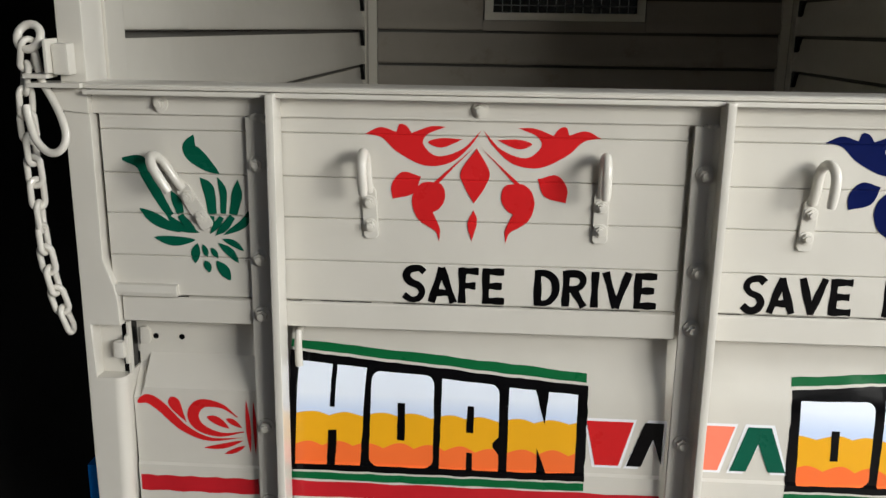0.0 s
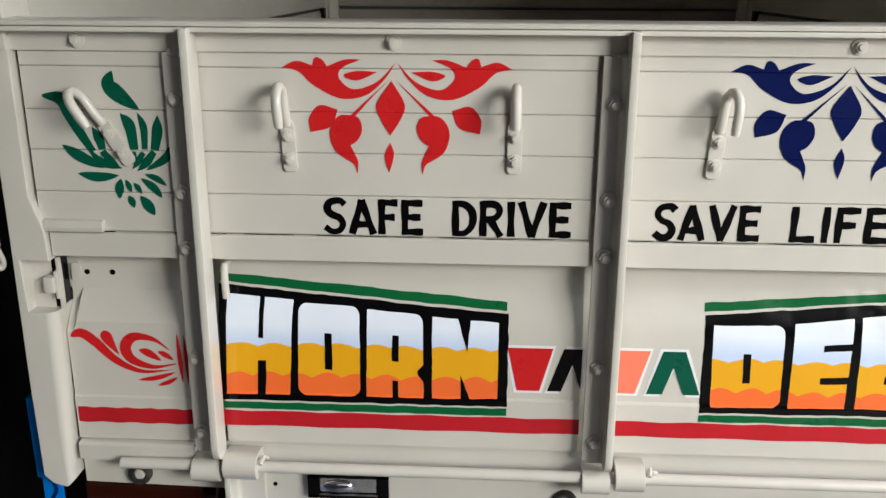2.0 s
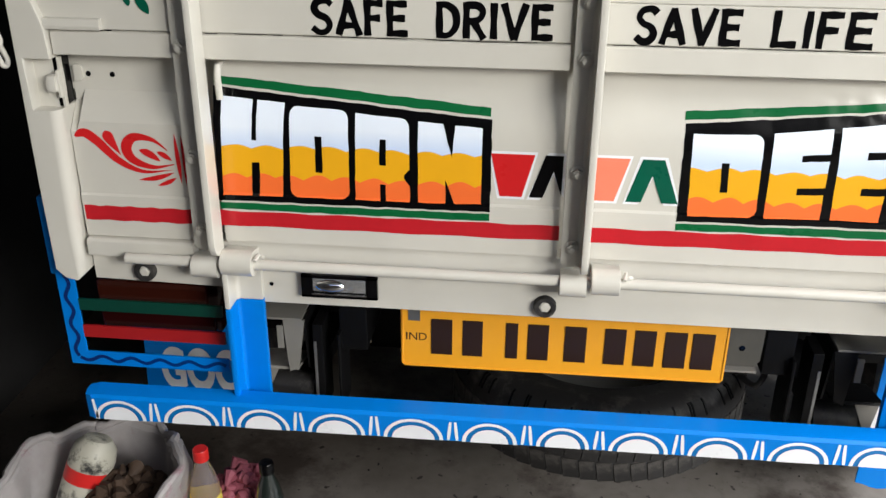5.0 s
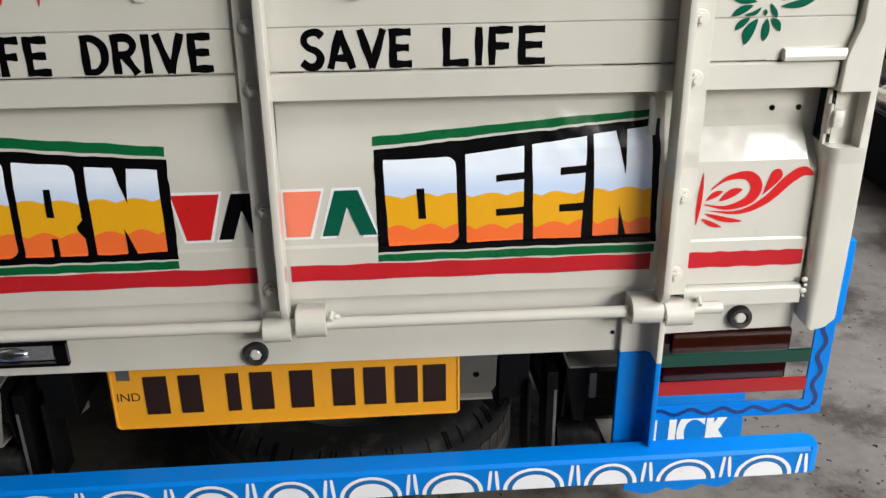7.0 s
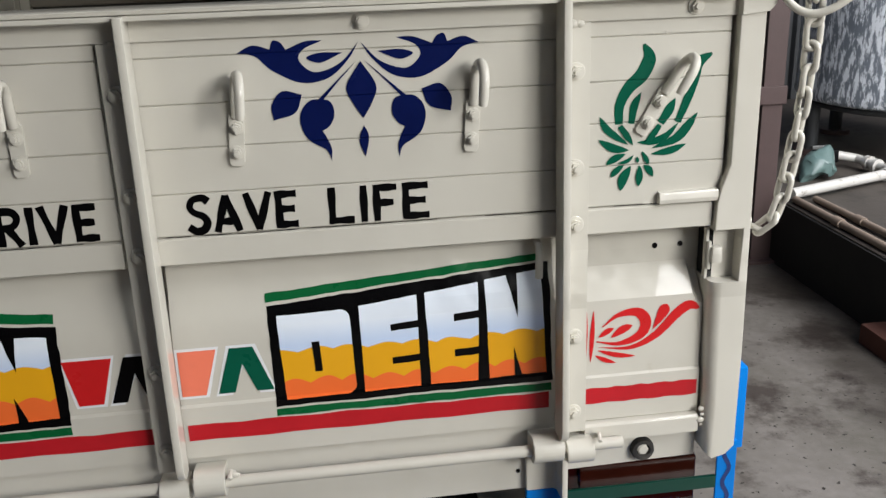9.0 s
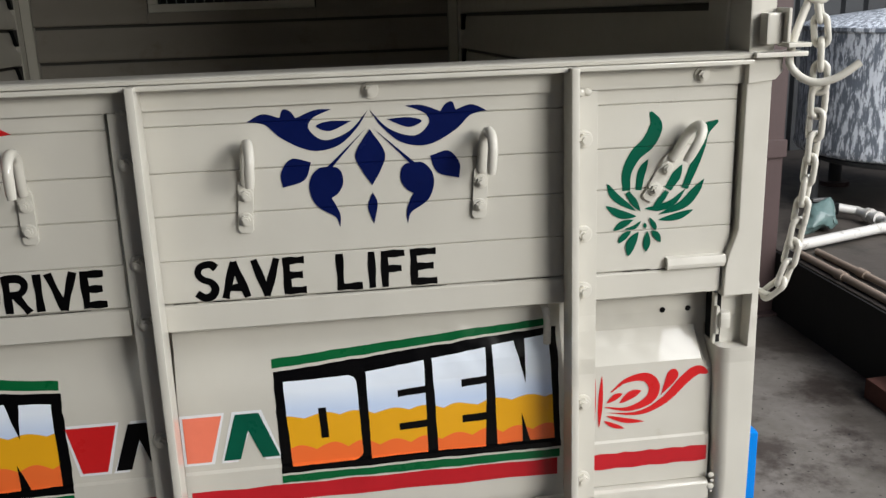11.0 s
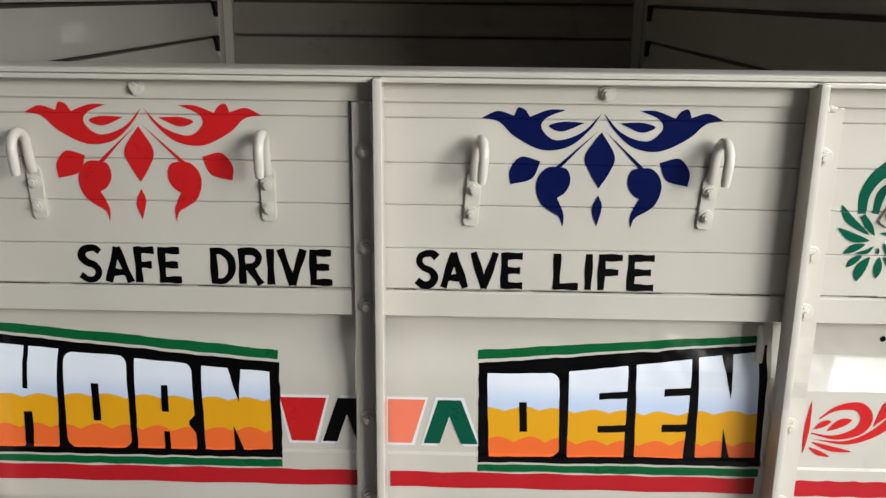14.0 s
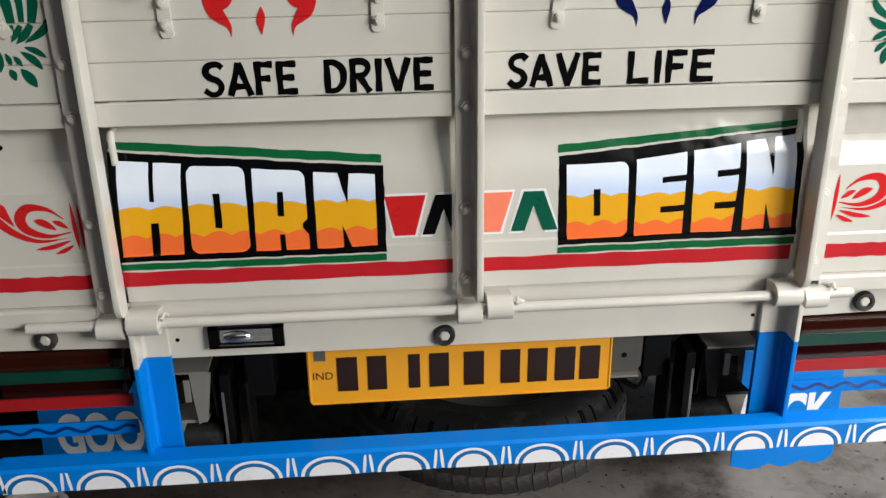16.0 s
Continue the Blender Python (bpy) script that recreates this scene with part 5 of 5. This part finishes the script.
for s in (-1, 1):
    # added black sheets that stand for the shade round the rear wheels
    part("shade_arch", prism(bmesh.new(), [(0.33, 0.40), (0.35, 0.40), (0.37, 0.60), (0.95, 0.60), (0.97, 0.40), (0.99, 0.40), (0.98, 0.63), (0.34, 0.63)], "x", *span(s, 0.50, 0.74)), CHASSIS, truck, "black arched sheet added to darken the space under the bed")
part("differential", lathe(bmesh.new(), [(0.0, -0.12), (0.06, -0.11), (0.11, -0.05), (0.12, 0.0), (0.11, 0.05), (0.06, 0.11), (0.0, 0.12)], (0.0, 0.80, 0.29), 28, "y"), CHASSIS, truck)
part("cross_member", B(-0.50, 0.50, 0.30, 0.34, 0.53, 0.60, 0.003), CHASSIS, truck)
# oversized black box in the axle's place, added to hide the lit floor behind
part("shade_box", box(bmesh.new(), -0.45, 0.45, 0.74, 0.86, 0.10, 0.42, 0.03), CHASSIS, truck)
part("bracket", prism(bmesh.new(), [(-0.352, 0.520), (-0.306, 0.522), (-0.306, 0.480), (-0.318, 0.470), (-0.326, 0.500), (-0.346, 0.505)], "y", 0.158, 0.161), PRIMER, truck)
part("brake_hose", tube(bmesh.new(), spline([(-0.265, 0.17, 0.565), (-0.245, 0.18, 0.52), (-0.25, 0.16, 0.47), (-0.238, 0.15, 0.45)]), 0.005), RUBBER, truck)
part("brake_hose", tube(bmesh.new(), spline([(0.30, 0.18, 0.53), (0.325, 0.16, 0.49), (0.31, 0.14, 0.455), (0.29, 0.17, 0.45)]), 0.005), RUBBER, truck)

# ---- chains with their pins ----


def link_mesh():
    n = 9
    pts = [(0.0078 * math.cos(a), 0, 0.0095 + 0.0078 * math.sin(a)) for a in [math.pi * k / n for k in range(n + 1)]]
    pts += [(-0.0078 * math.cos(a), 0, -0.0095 - 0.0078 * math.sin(a)) for a in [math.pi * k / n for k in range(n + 1)]]
    return mesh_of("link", tube(bmesh.new(), pts, 0.0038, 10, True), CREAM)


LINK = link_mesh()


def chain(s, line, label):
    """Links threaded along a line of points, each a quarter turn from the last."""
    top = tagged(new("chain"), label, "chain", "tailgate chains")
    pts = spline(line, 30)
    step, acc, k = 0.0268, 0.0, 0
    last = pts[0]
    for a, b in zip(pts, pts[1:]):
        acc += (b - a).length
        if acc >= step:
            acc -= step
            d = (b - last).normalized()
            q = d.to_track_quat("Z", "Y").to_matrix().to_4x4()
            o = part("link", LINK, None, top)
            o.matrix_local = Matrix.Translation((b + last) / 2) @ q @ pose(0, 0, 0, 0, 0, 38 + 90 * (k % 2) + 14 * math.sin(k * 2.1))
            last, k = b, k + 1
    ex, ez = (0.774, 1.337) if s > 0 else (-0.760, 1.318)
    part("eye", tube(bmesh.new(), [(ex + 0.0135 * math.cos(t), -0.006 + 0.007 * math.sin(t), ez + 0.0135 * math.sin(t)) for t in [2 * math.pi * k / 16 for k in range(16)]], 0.0048, 10, True), CREAM, top, "round eye of the chain pin")
    if s > 0:
        pin = [(0.766, -0.006, 1.326), (0.758, -0.008, 1.308), (0.750, -0.010, 1.288), (0.746, -0.010, 1.270), (0.746, -0.010, 1.253), (0.757, -0.016, 1.239), (0.773, -0.024, 1.233), (0.793, -0.032, 1.239), (0.815, -0.038, 1.255)]
    else:
        pin = [(-0.756, -0.006, 1.306), (-0.752, -0.008, 1.288), (-0.748, -0.010, 1.270), (-0.738, -0.012, 1.252), (-0.724, -0.022, 1.232), (-0.716, -0.030, 1.211), (-0.721, -0.034, 1.196), (-0.735, -0.034, 1.192), (-0.751, -0.030, 1.205), (-0.761, -0.022, 1.226), (-0.765, -0.018, 1.243)]
    part("pin", tube(bmesh.new(), spline(pin, 5), 0.0046, 10), CREAM, top, "bent round pin")
    return top


chain(-1, [(-0.760, -0.008, 1.312), (-0.767, -0.008, 1.275), (-0.771, -0.008, 1.235), (-0.769, -0.006, 1.149), (-0.767, -0.006, 1.073), (-0.760, 0.0, 1.01), (-0.748, 0.010, 0.953)], "cream-painted steel chain hanging beside the tailgate")
chain(1, [(0.775, -0.006, 1.330), (0.784, -0.006, 1.28), (0.786, -0.006, 1.20), (0.782, -0.004, 1.12), (0.774, 0.0, 1.045), (0.766, 0.006, 0.992), (0.752, 0.014, 0.968), (0.742, 0.066, 0.975), (0.750, 0.074, 1.02)], "cream-painted steel chain looped beside the tailgate")

# ---- rubbish by the wheel ----
sack = new("sack")
tagged(sack, "grubby pale sack with rolled open mouth", "sack")
bm = bmesh.new()
n, cx, cy = 72, -0.790, 0.085
rings = []
for r, h in ((0.185, 0.002), (0.20, 0.05), (0.195, 0.10), (0.197, 0.15), (0.200, 0.19), (0.203, 0.212), (0.194, 0.222), (0.183, 0.212), (0.176, 0.17), (0.170, 0.12), (0.165, 0.06), (0.14, 0.030), (0.02, 0.030)):
    ring = []
    for j in range(n):
        a = 2 * math.pi * j / n
        w = 1 + 0.03 * math.sin(3 * a + h * 9) + 0.02 * math.sin(9 * a + h * 31)
        sag = (0.018 * math.sin(2 * a + 1.0) + 0.010 * math.sin(5 * a)) if h > 0.12 else 0
        c, s = math.cos(a), math.sin(a)
        p = Vector((cx + 0.73 * r * w * math.copysign(abs(c) ** 0.9, c), cy + 0.90 * r * w * math.copysign(abs(s) ** 0.85, s), h + sag))
        p += Vector((0.016, 0.014, 0.010)) * noise.noise(p * 17) + Vector((0.007, 0.007, 0.005)) * noise.noise(p * 45)
        p.z = max(0.002, p.z)
        ring.append(bm.verts.new(p))
    rings.append(ring)
for a, b in zip(rings, rings[1:]):
    for j in range(n):
        bm.faces.new((a[j], a[(j + 1) % n], b[(j + 1) % n], b[j]))
bm.faces.new(rings[0][::-1]), bm.faces.new(rings[-1])
HEM = [v.co.copy() for v in rings[6]]
bmesh.ops.recalc_face_normals(bm, faces=bm.faces)
part("cloth", bm, SACK, sack)
hem = [rings_top + Vector((0, 0, 0.002)) for rings_top in HEM]
part("rolled_mouth", tube(bmesh.new(), hem, [0.006 + 0.003 * abs(math.sin(k * 0.9)) for k in range(len(hem))], 8, True), SACK, sack, "rolled-down mouth of the sack")


def bottle(x, y, z, h, r, body, cap, label):
    top = tagged(new("bottle"), label, "bottle")
    part("body", lathe(bmesh.new(), [(r * 0.86, 0), (r, 0.01), (r, h * 0.52), (r * 0.94, h * 0.60), (r * 0.97, h * 0.66), (r * 0.72, h * 0.79), (r * 0.42, h * 0.88), (r * 0.40, h * 0.93)], (x, y, z), 28), body, top)
    part("cap", lathe(bmesh.new(), [(r * 0.46, h * 0.905), (r * 0.50, h * 0.91), (r * 0.50, h * 0.99), (r * 0.44, h)], (x, y, z), 22), cap, top)
    return top


b = bottle(-0.618, 0.150, 0.0, 0.245, 0.028, BOTTLE, CAP, "clear plastic drink bottle with a red cap")
part("label", lathe(bmesh.new(), [(0.0275, 0.112), (0.0286, 0.114), (0.0286, 0.1445), (0.0275, 0.1465)], (-0.618, 0.150, 0.0), 28), LABEL, b, "yellow paper label")
part("label_print", B(-0.624, -0.604, 0.1205, 0.1228, 0.127, 0.132), BLACK, b)
bottle(-0.500, 0.150, 0.0, 0.225, 0.027, DARKGLASS, BLACK, "dark glass bottle standing on the floor")
can = tagged(new("paint_tin"), "splashed pale plastic container with an orange label", "container")
lean = pose(-0.862, 0.095, 0.072, -20, 17, 0) @ Matrix.Scale(1.0, 4)
for name, prof, mat, words in (("body", [(0.038, 0), (0.041, 0.01), (0.041, 0.155), (0.037, 0.176), (0.024, 0.192), (0.0, 0.195)], TIN, ""), ("label", [(0.0413, 0.112), (0.0416, 0.114), (0.0416, 0.136), (0.0413, 0.138)], CAP, "orange printed label")):
    part(name, lathe(bmesh.new(), prof, (0, 0, 0), 32), mat, can, words).matrix_local = lean


def rag(name, x, y, z, r, mat, label, count, seed):
    """A loose heap of crumpled strips."""
    rng = random.Random(seed)
    bm = bmesh.new()
    for _ in range(count):
        a, q = rng.uniform(0, 2 * math.pi), r * math.sqrt(rng.random())
        p = Vector((x + q * math.cos(a), y + 0.8 * q * math.sin(a), z + rng.uniform(0.0, 0.055) * (1.3 - q / r)))
        d = Vector((rng.uniform(-1, 1), rng.uniform(-1, 1), rng.uniform(-0.3, 0.7))).normalized() * rng.uniform(0.012, 0.028)
        tube(bm, [p - d, p + Vector((rng.uniform(-0.01, 0.01), rng.uniform(-0.01, 0.01), 0.012)), p + d], [0.004, rng.uniform(0.008, 0.014), 0.003], 7)
    bmesh.ops.create_icosphere(bm, subdivisions=3, radius=1, matrix=Matrix.LocRotScale((x, y, z), None, (r, r * 0.8, 0.04)))
    return tagged(part(name, bm, mat), label, "rags", kind="stuff")


rag("rag_heap", -0.745, 0.115, 0.138, 0.074, HUSK, "heap of dark brown scraps in the sack", 170, 3)
rag("pink_rag", -0.562, 0.205, 0.105, 0.052, PINK, "crumpled pink rag on the floor", 70, 5)

# ---- things on the platform ----
column = tagged(new("steel_column"), "brown-primed steel column with a welded collar", "column")
part("shaft", B(1.935, 2.020, 2.38, 2.46, 0, 2.25, 0.004), RUST, column)
part("collar", B(1.905, 2.029, 2.368, 2.472, 0.655, 0.725, 0.004), RUST, column)
part("base_plate", B(1.90, 2.029, 2.34, 2.50, 0, 0.012, 0.002), RUST, column)
part("brace", prism(bmesh.new(), [(1.80, 0.0), (1.83, 0.0), (1.930, 0.30), (1.926, 0.34)], "y", 2.40, 2.43), RUST, column)

tank = tagged(new("water_tank"), "dark water tank streaked with white lime on steel legs", "tank")
TX, TY = 2.985, 3.03
part("drum", lathe(bmesh.new(), [(0.0, 0.53), (0.47, 0.53), (0.495, 0.54), (0.505, 0.56), (0.500, 0.59), (0.500, 1.09), (0.51, 1.10), (0.51, 1.115), (0.45, 1.14), (0.0, 1.20)], (TX, TY, 0), 72), TANK, tank)
for k in range(5):
    a = 2 * math.pi * k / 5 - 1.99
    part("leg", cyl(bmesh.new(), (TX + 0.44 * math.cos(a), TY + 0.44 * math.sin(a), 0.285), (TX + 0.44 * math.cos(a), TY + 0.44 * math.sin(a), 0.54), 0.032, 16), SHEET, tank)
    part("foot", cyl(bmesh.new(), (TX + 0.44 * math.cos(a), TY + 0.44 * math.sin(a), 0.27), (TX + 0.44 * math.cos(a), TY + 0.44 * math.sin(a), 0.292), 0.075, 20), RUST, tank)
part("stand_ring", tube(bmesh.new(), [(TX + 0.44 * math.cos(a), TY + 0.44 * math.sin(a), 0.515) for a in [2 * math.pi * k / 40 for k in range(40)]], 0.016, 8, True), SHEET, tank)
guard_rail = tagged(new("guard_rail"), "dark steel rail along the wall", "rail")
part("rail", B(2.05, 5.9, 3.70, 3.73, 1.32, 1.36, 0.004), CHASSIS, guard_rail)
for x in (2.05, 3.9, 5.87):
    part("rail_post", B(x, x + 0.03, 3.70, 3.73, 0.27, 1.32, 0.003), CHASSIS, guard_rail)

pipe = tagged(new("supply_pipe"), "grey-white plastic water pipe with an elbow and valve", "pipe")
part("run", tube(bmesh.new(), [(2.05, 2.305, 0.305), (2.30, 2.395, 0.305), (2.57, 2.49, 0.305)], 0.022, 14), PVC, pipe)
part("elbow", tube(bmesh.new(), spline([(2.555, 2.485, 0.305), (2.60, 2.505, 0.306), (2.612, 2.55, 0.308)]), 0.028, 14), PVC, pipe)
part("run", tube(bmesh.new(), [(2.612, 2.54, 0.308), (2.60, 2.64, 0.31), (2.585, 2.74, 0.315), (2.50, 2.77, 0.33)], 0.020, 14), PVC, pipe)
for y in (2.60, 2.66):
    part("union", cyl(bmesh.new(), (2.604, y, 0.31), (2.601, y + 0.025, 0.31), 0.031, 12), PVC, pipe)
part("valve", B(2.40, 2.50, 2.74, 2.80, 0.30, 0.36, 0.010), CHASSIS, pipe, "dark valve")
part("valve_handle", B(2.38, 2.47, 2.76, 2.78, 0.362, 0.378, 0.004), STEEL, pipe)
for dx, dz, r, m in ((0.0, 0.0, 0.015, RUSTPIPE), (0.085, 0.006, 0.013, RUSTPIPE)):
    run = tagged(new("edge_pipe"), "dirty pipe lying along the platform edge", "pipe", "pipes along the platform")
    part("run", tube(bmesh.new(), [(2.06 + dx, 2.29, 0.27 + r), (2.065 + dx, 1.6, 0.27 + r + dz), (2.06 + dx, 0.3, 0.27 + r)], r, 12), m, run)
    for y in (1.95, 1.30):
        part("coupling", cyl(bmesh.new(), (2.062 + dx, y, 0.27 + r + dz * 0.6), (2.062 + dx, y + 0.05, 0.27 + r + dz * 0.6), r * 1.3, 12), m, run)
tagged(part("brick", B(1.93, 2.019, 1.36, 1.57, 0.0, 0.070, 0.006), BRICK), "loose red brick against the platform", "brick")
bm = bmesh.new()
bmesh.ops.create_icosphere(bm, subdivisions=4, radius=1, matrix=Matrix.LocRotScale((2.34, 2.62, 0.325), None, (0.085, 0.06, 0.062)))
for v in bm.verts:
    v.co += Vector((0.045, 0.035, 0.035)) * noise.noise(v.co * 14) + Vector((0.012, 0.010, 0.012)) * noise.noise(v.co * 40)
tagged(part("crumpled_bag", bm, material("pale_green_plastic", (0.11, 0.17, 0.165), 0.3, vary=0.3, grain=40, stain=14, bump=0.3)), "crumpled pale green plastic bag", "bag")


# grit and chips scattered on the concrete
rng = random.Random(11)
bm = bmesh.new()
for _ in range(190):
    x, y = rng.uniform(-0.55, 1.9), rng.uniform(-0.9, 1.2)
    r = rng.uniform(0.001, 0.0036) * (1.6 if rng.random() < 0.06 else 1)
    bmesh.ops.create_icosphere(bm, subdivisions=1, radius=r, matrix=Matrix.LocRotScale((x, y, r * 0.35), Euler((rng.random(), rng.random(), rng.random() * 6)), (1, rng.uniform(0.5, 1), 0.6)))
tagged(part("grit", bm, SHADE_GRIT), "dark grit and chips on the concrete", "grit", kind="stuff")
